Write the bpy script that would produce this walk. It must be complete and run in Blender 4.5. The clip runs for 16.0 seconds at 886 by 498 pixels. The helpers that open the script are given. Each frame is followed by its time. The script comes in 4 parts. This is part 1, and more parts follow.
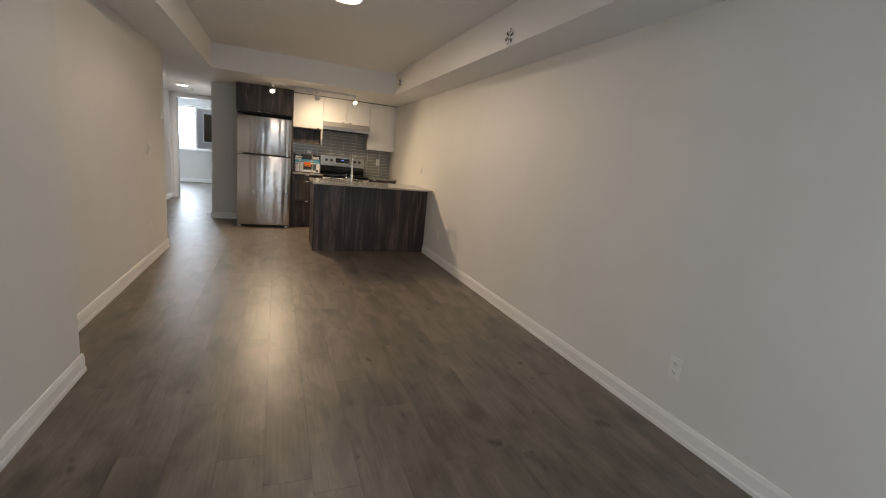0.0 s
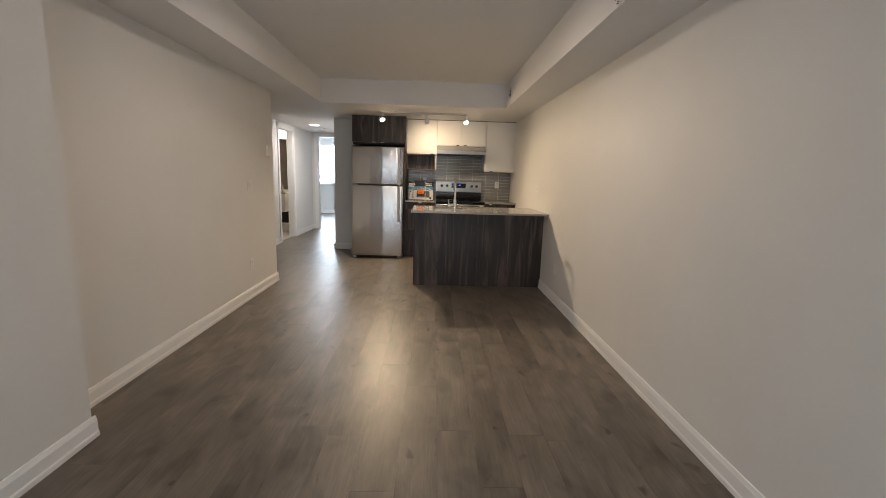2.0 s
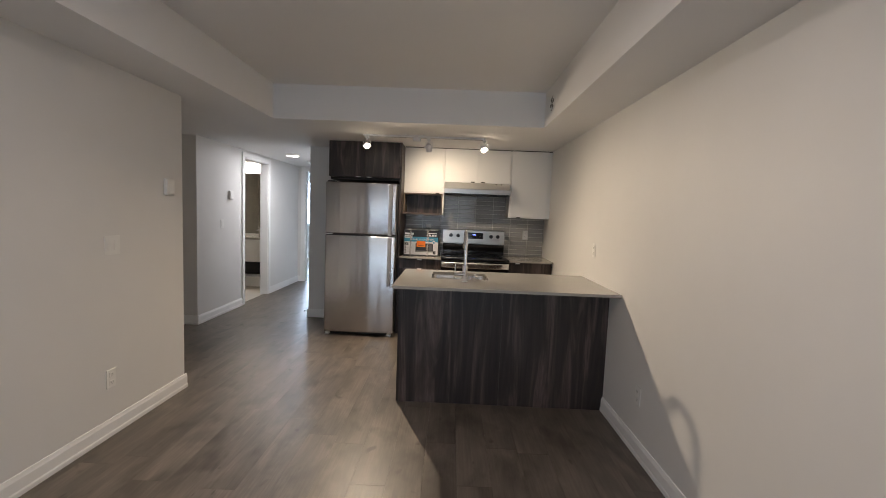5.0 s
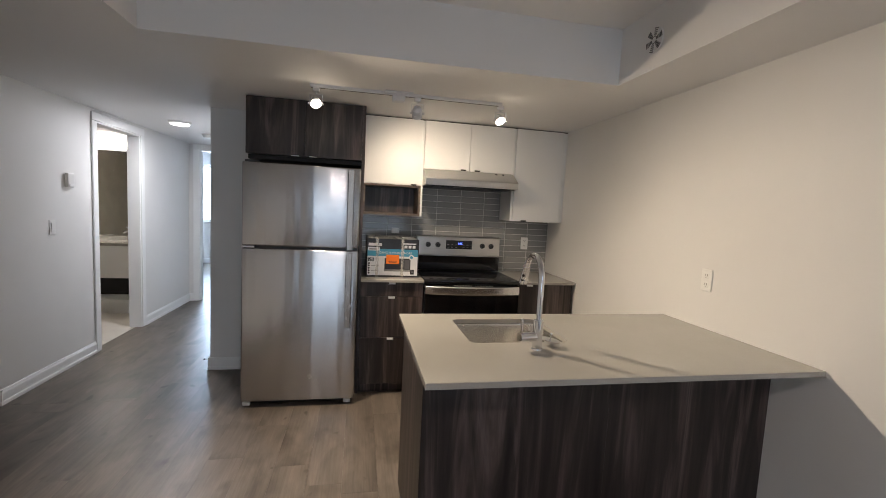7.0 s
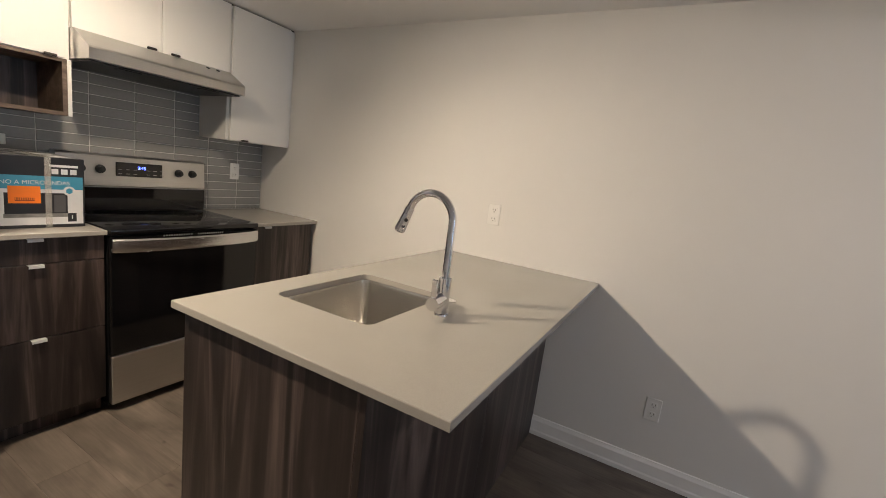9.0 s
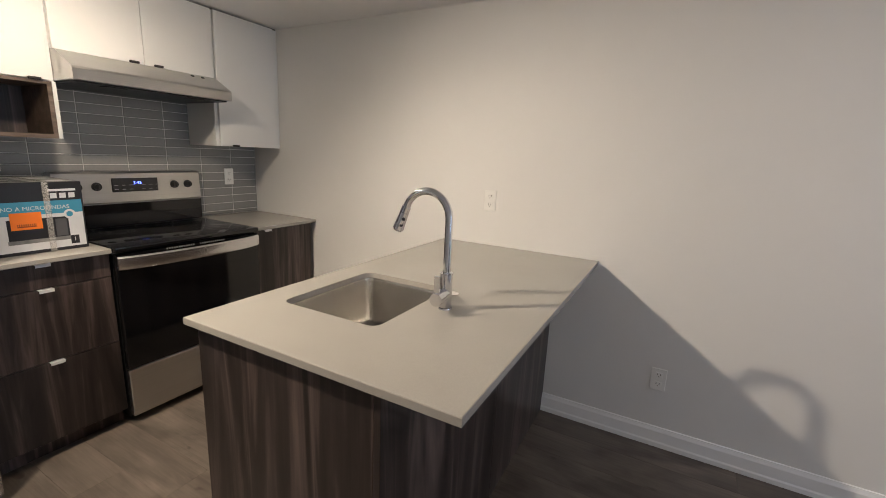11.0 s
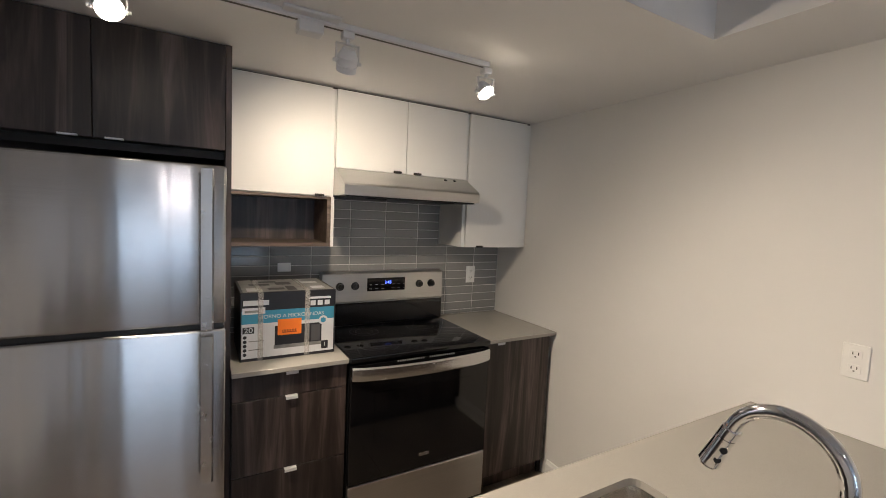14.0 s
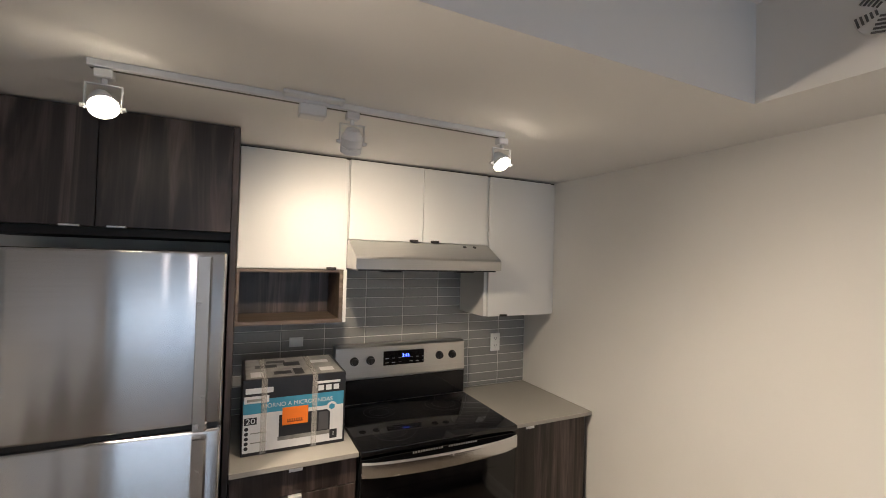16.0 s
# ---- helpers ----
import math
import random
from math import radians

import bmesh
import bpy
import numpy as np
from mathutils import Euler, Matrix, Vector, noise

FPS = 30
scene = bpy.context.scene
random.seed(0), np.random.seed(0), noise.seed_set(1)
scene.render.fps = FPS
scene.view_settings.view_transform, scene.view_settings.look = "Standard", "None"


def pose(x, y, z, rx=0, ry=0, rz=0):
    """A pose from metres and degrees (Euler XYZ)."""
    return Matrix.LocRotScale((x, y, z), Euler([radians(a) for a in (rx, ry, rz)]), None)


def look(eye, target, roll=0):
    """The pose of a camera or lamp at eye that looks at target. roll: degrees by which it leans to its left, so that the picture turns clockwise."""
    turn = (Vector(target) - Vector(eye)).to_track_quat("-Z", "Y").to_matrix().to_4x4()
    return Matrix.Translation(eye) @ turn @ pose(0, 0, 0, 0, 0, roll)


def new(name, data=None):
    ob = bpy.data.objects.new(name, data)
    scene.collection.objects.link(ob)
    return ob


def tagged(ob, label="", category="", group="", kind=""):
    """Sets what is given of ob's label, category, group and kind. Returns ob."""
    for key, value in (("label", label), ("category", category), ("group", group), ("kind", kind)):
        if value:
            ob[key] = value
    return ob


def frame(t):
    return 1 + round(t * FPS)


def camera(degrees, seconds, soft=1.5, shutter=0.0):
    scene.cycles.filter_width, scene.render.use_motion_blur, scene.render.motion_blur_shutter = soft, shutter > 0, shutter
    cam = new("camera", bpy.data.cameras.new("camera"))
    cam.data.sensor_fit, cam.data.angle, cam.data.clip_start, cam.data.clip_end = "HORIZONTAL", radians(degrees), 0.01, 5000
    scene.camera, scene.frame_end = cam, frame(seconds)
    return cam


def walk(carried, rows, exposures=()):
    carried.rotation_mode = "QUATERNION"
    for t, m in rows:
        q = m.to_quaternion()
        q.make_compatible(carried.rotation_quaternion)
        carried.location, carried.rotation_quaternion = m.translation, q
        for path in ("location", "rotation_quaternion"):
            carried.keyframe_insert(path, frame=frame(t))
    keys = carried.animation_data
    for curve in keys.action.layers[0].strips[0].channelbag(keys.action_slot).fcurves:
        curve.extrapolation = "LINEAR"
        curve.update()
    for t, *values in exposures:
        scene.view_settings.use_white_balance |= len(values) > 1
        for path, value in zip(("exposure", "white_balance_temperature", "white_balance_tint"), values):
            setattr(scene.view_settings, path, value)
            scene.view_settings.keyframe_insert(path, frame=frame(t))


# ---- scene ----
cam = camera(92.2, 16.0, soft=0.9)
PATH = [
    (0, (0.4, 0.794, 1.311), (1.132, 2.613, 0.914), 5.7),
    (0.5, (0.625, 0.91, 1.313), (1.17, 2.795, 0.924), 5.3),
    (1, (0.846, 1.055, 1.298), (1.096, 3.0, 0.907), 6.7),
    (1.5, (0.957, 1.285, 1.326), (1.132, 3.241, 0.943), 5.5),
    (2, (1.061, 1.51, 1.315), (1.118, 3.48, 0.977), 1.7),
    (2.5, (1.24, 1.728, 1.372), (1.155, 3.709, 1.114), 0.8),
    (3, (1.342, 1.983, 1.387), (1.26, 3.968, 1.157), 1.2),
    (3.5, (1.427, 2.333, 1.404), (1.328, 4.32, 1.198), 2.2),
    (4, (1.439, 2.712, 1.386), (1.334, 4.702, 1.21), 2.4),
    (6.3, (0.788, 4.477, 1.475), (0.998, 6.46, 1.318), 2.3),
    (6.5, (0.758, 4.653, 1.449), (1.011, 6.631, 1.293), 2.4),
    (7, (0.6, 5.058, 1.462), (0.993, 7.01, 1.282), 2.9),
    (7.5, (0.429, 5.379, 1.442), (1.152, 7.237, 1.28), 4.4),
    (8, (0.287, 5.682, 1.44), (1.212, 7.445, 1.247), 3.9),
    (8.5, (0.23, 5.975, 1.382), (1.502, 7.505, 1.179), 5.2),
    (9, (0.173, 6.05, 1.355), (1.907, 6.985, 1.011), 7.2),
    (11.3, (0.157, 6.035, 1.418), (1.854, 6.992, 0.967), 1.4),
    (11.5, (0.213, 5.989, 1.427), (1.839, 7.094, 1.062), 0.3),
    (12, (0.272, 5.977, 1.475), (1.745, 7.301, 1.199), 2.2),
    (12.5, (0.28, 6.086, 1.541), (1.68, 7.502, 1.36), 3.5),
    (13, (0.324, 6.242, 1.567), (1.691, 7.692, 1.4), 3.8),
    (13.5, (0.432, 6.364, 1.57), (1.601, 7.979, 1.405), 3.2),
    (14, (0.521, 6.446, 1.584), (1.514, 8.175, 1.429), 2.6),
    (14.5, (0.569, 6.468, 1.6), (1.545, 8.21, 1.476), 2.3),
    (15, (0.532, 6.505, 1.611), (1.413, 8.297, 1.502), 1.7),
    (15.5, (0.55, 6.548, 1.655), (1.36, 8.374, 1.57), 1.4),
    (16, (0.639, 6.551, 1.728), (1.504, 8.354, 1.767), 1.6),
]
EXPOSURE = [(0, -0.08, 7350, 16), (2.5, 0.02, 7150, 16), (4.0, -0.08, 6750, 16), (6.3, 0.03, 6200, 15), (9.0, 0.05, 6250, 15), (11.5, 0.1, 5950, 15), (13.0, 0.05, 5950, 15), (14.5, 0.02, 6100, 15), (16.0, 0.12, 6150, 15)]
walk(cam, [(t, look(eye, target, roll)) for t, eye, target, roll in PATH], EXPOSURE)

# ---- world and lights ----
world = bpy.data.worlds.new("sky")
scene.world = world
world.use_nodes = True
wn = world.node_tree.nodes
sky = wn.new("ShaderNodeTexSky")
sky.sky_type, sky.sun_disc = "NISHITA", False
sky.sun_elevation, sky.sun_rotation = radians(35), radians(120)
wn["Background"].inputs[1].default_value = 0.12
world.node_tree.links.new(sky.outputs[0], wn["Background"].inputs[0])


def lamp(name, kind, m, energy, colour, **settings):
    data = bpy.data.lights.new(name, kind)
    data.energy, data.color = energy, colour
    if "size" in settings:
        data.shape, data.size, data.size_y = settings["shape"], settings["size"], settings["size_y"]
    if "angle" in settings:
        data.spot_size, data.spot_blend, data.shadow_soft_size = settings["angle"], settings["blend"], settings.get("soft", 0.028)
    ob = new(name, data)
    ob.matrix_world = m
    return ob


WARM, DAY = (1.0, 0.82, 0.58), (0.66, 0.84, 1.0)
SPOT_Y, SPOT_Z = 7.91, 2.085
lamp("sun", "SUN", pose(0, 0, 8, 50, 0, 120), 1.0, (1, 0.95, 0.88)).data.angle = radians(10)
lamp("spot_near_fridge", "SPOT", look((0.325, SPOT_Y - 0.03, SPOT_Z - 0.045), (1.25, 6.5, 0.1)), 158, WARM, angle=radians(140), blend=0.9, soft=0.025)
lamp("spot_near_wall", "SPOT", look((1.525, SPOT_Y + 0.0, SPOT_Z - 0.055), (1.75, 6.6, 0.4)), 12, WARM, angle=radians(120), blend=0.9)
lamp("spot_middle", "SPOT", look((0.962, SPOT_Y + 0.035, SPOT_Z - 0.035), (1.28, 8.9, 1.0)), 28, WARM, angle=radians(138), blend=1.0, soft=0.025)
lamp("living_ceiling_glow", "AREA", pose(0.88, 4.5, 2.452), 13, (1.0, 0.89, 0.80), shape="DISK", size=0.2, size_y=0.2)
lamp("hall_ceiling_glow", "AREA", pose(-1.17, 9.82, 2.17), 17, (0.96, 0.96, 0.95), shape="DISK", size=0.16, size_y=0.16)
lamp("vanity_glow", "AREA", pose(-2.45, 11.2, 2.1, 40, 0, 0), 17, (1.0, 0.9, 0.75), shape="RECTANGLE", size=0.6, size_y=0.1)
lamp("patio_daylight", "AREA", pose(0.95, -0.74, 1.1, 90, 0, 0), 25, DAY, shape="RECTANGLE", size=2.1, size_y=2.0)
lamp("bedroom_daylight", "AREA", pose(-2.49, 15.84, 1.575, -90, 0, 0), 85, (0.62, 0.81, 1.0), shape="RECTANGLE", size=1.2, size_y=1.24)


# ---- materials ----
def material(name, colour, rough=0.5, metal=0.0):
    mat = bpy.data.materials.new(name)
    mat.use_nodes = True
    b = mat.node_tree.nodes["Principled BSDF"]
    b.inputs["Base Color"].default_value = (*colour, 1)
    b.inputs["Roughness"].default_value, b.inputs["Metallic"].default_value = rough, metal
    return mat, mat.node_tree.nodes, mat.node_tree.links, b


def coords(n, l, scale, kind="Object"):
    tc, mp = n.new("ShaderNodeTexCoord"), n.new("ShaderNodeMapping")
    mp.inputs["Scale"].default_value = scale
    l.new(tc.outputs[kind], mp.inputs[0])
    return mp.outputs[0]


def noise_tex(n, l, vec, scale, detail=4, rough=0.55, warp=0.0):
    t = n.new("ShaderNodeTexNoise")
    t.inputs["Scale"].default_value, t.inputs["Detail"].default_value = scale, detail
    t.inputs["Roughness"].default_value, t.inputs["Distortion"].default_value = rough, warp
    l.new(vec, t.inputs["Vector"])
    return t.outputs["Fac"]


def ramp(n, l, fac, stops):
    r = n.new("ShaderNodeValToRGB")
    while len(r.color_ramp.elements) < len(stops):
        r.color_ramp.elements.new(0.5)
    for e, (p, c) in zip(r.color_ramp.elements, stops):
        e.position, e.color = p, (*c, 1)
    l.new(fac, r.inputs[0])
    return r.outputs[0]


def mixed(n, l, kind, fac, a, b):
    m = n.new("ShaderNodeMix")
    m.data_type, m.blend_type = "RGBA", kind
    for value, slot in ((fac, 0), (a, 6), (b, 7)):
        if isinstance(value, (int, float)):
            m.inputs[slot].default_value = value
        elif isinstance(value, tuple):
            m.inputs[slot].default_value = (*value, 1)
        else:
            l.new(value, m.inputs[slot])
    return m.outputs[2]


def mapped(n, l, fac, lo, hi):
    m = n.new("ShaderNodeMapRange")
    m.inputs[3].default_value, m.inputs[4].default_value = lo, hi
    l.new(fac, m.inputs[0])
    return m.outputs[0]


def bumped(n, l, b, height, strength, distance):
    k = n.new("ShaderNodeBump")
    k.inputs["Strength"].default_value, k.inputs["Distance"].default_value = strength, distance
    l.new(height, k.inputs["Height"])
    l.new(k.outputs[0], b.inputs["Normal"])


def paint(name, colour, rough=0.6, fine=260, scuff=0.04):
    mat, n, l, b = material(name, colour, rough)
    v = coords(n, l, (1, 1, 1))
    big = noise_tex(n, l, v, 1.3, 5)
    dark = tuple(c * (1 - scuff) for c in colour)
    l.new(ramp(n, l, big, [(0.35, dark), (0.65, colour)]), b.inputs["Base Color"])
    l.new(mapped(n, l, noise_tex(n, l, v, 3.0, 3), rough - 0.08, rough + 0.08), b.inputs["Roughness"])
    bumped(n, l, b, noise_tex(n, l, v, fine, 2), 0.12, 0.0008)
    return mat


def wood(name, tones, axis, rough=0.42, fine=1.0):
    """Laminate with streaks that run along one axis."""
    mat, n, l, b = material(name, tones[1], rough)
    info = n.new("ShaderNodeObjectInfo")
    sc = [8.5 * fine] * 3
    sc[axis] = 0.62
    tc, mp = n.new("ShaderNodeTexCoord"), n.new("ShaderNodeMapping")
    mp.inputs["Scale"].default_value = sc
    add = n.new("ShaderNodeVectorMath")
    add.operation = "ADD"
    k = n.new("ShaderNodeVectorMath")
    k.operation = "SCALE"
    k.inputs[0].default_value = (7.3, 11.1, 5.7)
    l.new(info.outputs["Random"], k.inputs["Scale"])
    l.new(tc.outputs["Object"], add.inputs[0])
    l.new(k.outputs[0], add.inputs[1])
    l.new(add.outputs[0], mp.inputs[0])
    v = mp.outputs[0]
    broad = noise_tex(n, l, v, 1.0, 4, 0.6, 1.1)
    grain = noise_tex(n, l, v, 4.5, 6, 0.7, 0.3)
    col = ramp(n, l, broad, [(0.30, tones[0]), (0.48, tones[1]), (0.62, tones[2]), (0.74, tones[1])])
    fine_col = ramp(n, l, grain, [(0.35, (0.62, 0.60, 0.58)), (0.6, (1.08, 1.08, 1.08))])
    l.new(mixed(n, l, "MULTIPLY", 1.0, col, fine_col), b.inputs["Base Color"])
    l.new(mapped(n, l, grain, rough - 0.08, rough + 0.1), b.inputs["Roughness"])
    bumped(n, l, b, grain, 0.15, 0.0008)
    return mat


def plank_floor():
    mat, n, l, b = material("grey_oak_plank", (0.16, 0.13, 0.105), 0.4)
    info = n.new("ShaderNodeObjectInfo")
    tc, add, k = n.new("ShaderNodeTexCoord"), n.new("ShaderNodeVectorMath"), n.new("ShaderNodeVectorMath")
    add.operation, k.operation = "ADD", "SCALE"
    k.inputs[0].default_value = (17.0, 23.0, 0.0)
    l.new(info.outputs["Random"], k.inputs["Scale"])
    l.new(tc.outputs["Object"], add.inputs[0])
    l.new(k.outputs[0], add.inputs[1])

    def stretched(sx, sy):
        mp = n.new("ShaderNodeMapping")
        mp.inputs["Scale"].default_value = (sx, sy, 1)
        l.new(add.outputs[0], mp.inputs[0])
        return mp.outputs[0]
    cloud = noise_tex(n, l, stretched(6, 1.9), 1.0, 4, 0.55, 0.8)
    grain = noise_tex(n, l, stretched(75, 3.0), 1.0, 6, 0.7, 0.2)
    knots = noise_tex(n, l, stretched(5, 3.0), 1.0, 3, 0.5, 0.2)
    base = ramp(n, l, cloud, [(0.30, (0.094, 0.079, 0.066)), (0.5, (0.150, 0.126, 0.105)), (0.70, (0.208, 0.176, 0.147))])
    base = mixed(n, l, "MULTIPLY", 1.0, base, ramp(n, l, grain, [(0.3, (0.76, 0.75, 0.74)), (0.65, (1.07, 1.07, 1.07))]))
    base = mixed(n, l, "MULTIPLY", 1.0, base, ramp(n, l, knots, [(0.28, (0.55, 0.53, 0.51)), (0.46, (1, 1, 1))]))
    base = mixed(n, l, "MULTIPLY", 1.0, base, ramp(n, l, info.outputs["Random"], [(0.0, (0.94, 0.935, 0.93)), (1.0, (1.04, 1.035, 1.03))]))
    spots = noise_tex(n, l, stretched(11, 6.5), 1.0, 2, 0.4, 0.4)
    base = mixed(n, l, "MULTIPLY", 1.0, base, ramp(n, l, spots, [(0.235, (0.45, 0.42, 0.40)), (0.31, (1, 1, 1))]))
    l.new(base, b.inputs["Base Color"])
    l.new(mapped(n, l, cloud, 0.33, 0.47), b.inputs["Roughness"])
    bumped(n, l, b, grain, 0.12, 0.0006)
    return mat


def steel(name, colour, rough, axis, aniso=0.8, wavy=False):
    """Brushed metal, its scratches along one axis."""
    mat, n, l, b = material(name, colour, rough, 1.0)
    sc = [220.0] * 3
    sc[axis] = 1.2
    g = noise_tex(n, l, coords(n, l, sc), 1.0, 3)
    smear = noise_tex(n, l, coords(n, l, (2.5, 2.5, 1.2)), 1.0, 3)
    l.new(mapped(n, l, smear, rough - 0.03, rough + 0.05), b.inputs["Roughness"])
    l.new(ramp(n, l, g, [(0.3, tuple(c * 0.94 for c in colour)), (0.7, colour)]), b.inputs["Base Color"])
    tan = n.new("ShaderNodeTangent")
    tan.direction_type, tan.axis = "RADIAL", "Z"
    l.new(tan.outputs[0], b.inputs["Tangent"])
    b.inputs["Anisotropic"].default_value = aniso
    b.inputs["Anisotropic Rotation"].default_value = 0.25
    if wavy:
        bumped(n, l, b, noise_tex(n, l, coords(n, l, (5.5, 5.5, 0.2)), 1.0, 2, 0.45), 1.0, 0.013)
    return mat


def stone(name, colour, rough):
    mat, n, l, b = material(name, colour, rough)
    v = coords(n, l, (1, 1, 1))
    speck = ramp(n, l, noise_tex(n, l, v, 420, 2), [(0.34, tuple(c * 0.92 for c in colour)), (0.55, colour), (0.72, tuple(c * 1.05 for c in colour))])
    haze = ramp(n, l, noise_tex(n, l, v, 5, 4), [(0.3, (0.95, 0.95, 0.95)), (0.7, (1, 1, 1))])
    l.new(mixed(n, l, "MULTIPLY", 1.0, speck, haze), b.inputs["Base Color"])
    l.new(mapped(n, l, noise_tex(n, l, v, 9, 4), rough - 0.03, rough + 0.06), b.inputs["Roughness"])
    return mat


def tile_glaze():
    mat, n, l, b = material("grey_glazed_tile", (0.20, 0.20, 0.20), 0.08)
    info = n.new("ShaderNodeObjectInfo")
    tint = ramp(n, l, info.outputs["Random"], [(0.0, (0.27, 0.268, 0.262)), (1.0, (0.315, 0.312, 0.304))])
    v = coords(n, l, (1, 1, 1))
    l.new(mixed(n, l, "MULTIPLY", 1.0, tint, ramp(n, l, noise_tex(n, l, v, 60, 3), [(0.3, (0.93, 0.93, 0.93)), (0.7, (1, 1, 1))])), b.inputs["Base Color"])
    bumped(n, l, b, noise_tex(n, l, v, 9, 2), 0.05, 0.001)
    return mat


def glowing(name, colour, strength):
    mat, n, l, b = material(name, (0.9, 0.9, 0.9), 0.4)
    b.inputs["Emission Color"].default_value = (*colour, 1)
    b.inputs["Emission Strength"].default_value = strength
    return mat


def plain(name, colour, rough=0.5, metal=0.0, vary=0.1, scale=30):
    mat, n, l, b = material(name, colour, rough, metal)
    f = noise_tex(n, l, coords(n, l, (1, 1, 1)), scale, 4)
    l.new(ramp(n, l, f, [(0.3, tuple(c * (1 - vary) for c in colour)), (0.7, colour)]), b.inputs["Base Color"])
    l.new(mapped(n, l, f, max(0.02, rough - 0.05), rough + 0.06), b.inputs["Roughness"])
    return mat


WALL = paint("wall_paint", (0.78, 0.77, 0.75), 0.55)
CEIL = paint("ceiling_paint", (0.82, 0.815, 0.81), 0.75, 180, 0.02)
TRIM = paint("trim_paint", (0.88, 0.88, 0.87), 0.33, 60, 0.03)
FLOOR = plank_floor()
SLAB = plain("floor_joint", (0.09, 0.075, 0.062), 0.8)
BATH_TILE = plain("bath_floor_tile", (0.55, 0.52, 0.47), 0.35, 0, 0.12, 6)
BATH_WALL = plain("bath_wall_tile", (0.26, 0.23, 0.18), 0.3, 0, 0.2, 5)
DARK = wood("dark_wood_laminate", ((0.012, 0.0085, 0.0078), (0.036, 0.026, 0.0235), (0.125, 0.092, 0.082)), 2)
NICHE = wood("brown_wood_laminate", ((0.09, 0.062, 0.045), (0.15, 0.11, 0.082), (0.21, 0.16, 0.125)), 0)
# Near-black that colours shade into cabinet gaps; the dark pulls use it too.
EDGE = plain("gap_shade_and_dark_pull", (0.03, 0.024, 0.02), 0.6)
WHITE = paint("white_cabinet_lacquer", (0.83, 0.82, 0.79), 0.46, 40, 0.015)
QUARTZ = stone("grey_quartz", (0.395, 0.375, 0.34), 0.09)
STEEL = steel("brushed_steel_upright", (0.60, 0.60, 0.61), 0.20, 0, 0.88, True)
STEEL_H = steel("brushed_steel_level", (0.60, 0.59, 0.57), 0.30, 0)
SINK = plain("sink_steel", (0.62, 0.60, 0.565), 0.25, 1.0, 0.03, 2)
SATIN = plain("satin_metal", (0.72, 0.72, 0.72), 0.25, 1.0, 0.04)
PULL = plain("bright_pull_metal", (0.82, 0.82, 0.82), 0.45, 0.35, 0.03)
CHROME = plain("chrome", (0.78, 0.78, 0.80), 0.06, 1.0, 0.03)
BLACK_GLASS = plain("black_glass", (0.006, 0.006, 0.007), 0.05, 0, 0.1, 8)
BLACK = plain("black_plastic", (0.012, 0.012, 0.012), 0.35)
GASKET = plain("dark_gasket", (0.022, 0.022, 0.024), 0.55)
FRIDGE_SIDE = plain("fridge_side_grey", (0.09, 0.09, 0.095), 0.45)
TILE = tile_glaze()
GROUT = plain("pale_grout", (0.70, 0.69, 0.66), 0.85)
PLASTIC = plain("white_plastic", (0.84, 0.835, 0.81), 0.35, 0, 0.03)
SLOT = plain("socket_slot", (0.10, 0.095, 0.09), 0.6)
VENT_DARK = plain("vent_hole", (0.15, 0.15, 0.15), 0.8)
LAMP_WHITE = plain("white_lamp_metal", (0.72, 0.73, 0.76), 0.4, 0, 0.04)
BULB_ON = glowing("lit_bulb", (1.0, 0.84, 0.58), 16)
DISC_ON = glowing("lit_diffuser", (1.0, 0.90, 0.74), 9)
HALL_ON = glowing("lit_hall_diffuser", (1.0, 0.94, 0.86), 7)
VANITY_ON = glowing("lit_vanity_shade", (1.0, 0.93, 0.82), 6)
CLOCK = glowing("blue_clock_digit", (0.05, 0.12, 1.0), 5)
CARD_BLACK = plain("carton_black_print", (0.018, 0.018, 0.022), 0.4, 0, 0.2)
CARD_WHITE = plain("carton_white_print", (0.72, 0.72, 0.73), 0.45, 0, 0.06)
CARD_BLUE = plain("carton_blue_print", (0.06, 0.30, 0.46), 0.42, 0, 0.1)
CARD_GREY = plain("carton_grey_print", (0.36, 0.355, 0.34), 0.35, 0, 0.55, 18)
ORANGE = plain("orange_sticker", (0.95, 0.22, 0.015), 0.5, 0, 0.05)
ORANGE_INK = plain("brown_ink", (0.30, 0.06, 0.01), 0.5)
mat, n_, l_, b_ = material("clear_packing_tape", (0.62, 0.60, 0.56), 0.18)
TAPE = mat
b_.inputs["Alpha"].default_value = 0.32
mat, n_, l_, b_ = material("clear_glass", (1, 1, 1), 0.0)
GLASS = mat
b_.inputs["Transmission Weight"].default_value, b_.inputs["IOR"].default_value = 1.0, 1.1
MIRROR = plain("mirror_silver", (0.82, 0.83, 0.82), 0.02, 1.0, 0.02)
FRAME_DARK = plain("dark_window_frame", (0.05, 0.05, 0.055), 0.4)
FACADE = plain("far_facade", (0.70, 0.72, 0.74), 0.8, 0, 0.3, 0.6)
GROUND = plain("far_ground", (0.12, 0.13, 0.10), 0.9, 0, 0.3, 1.0)


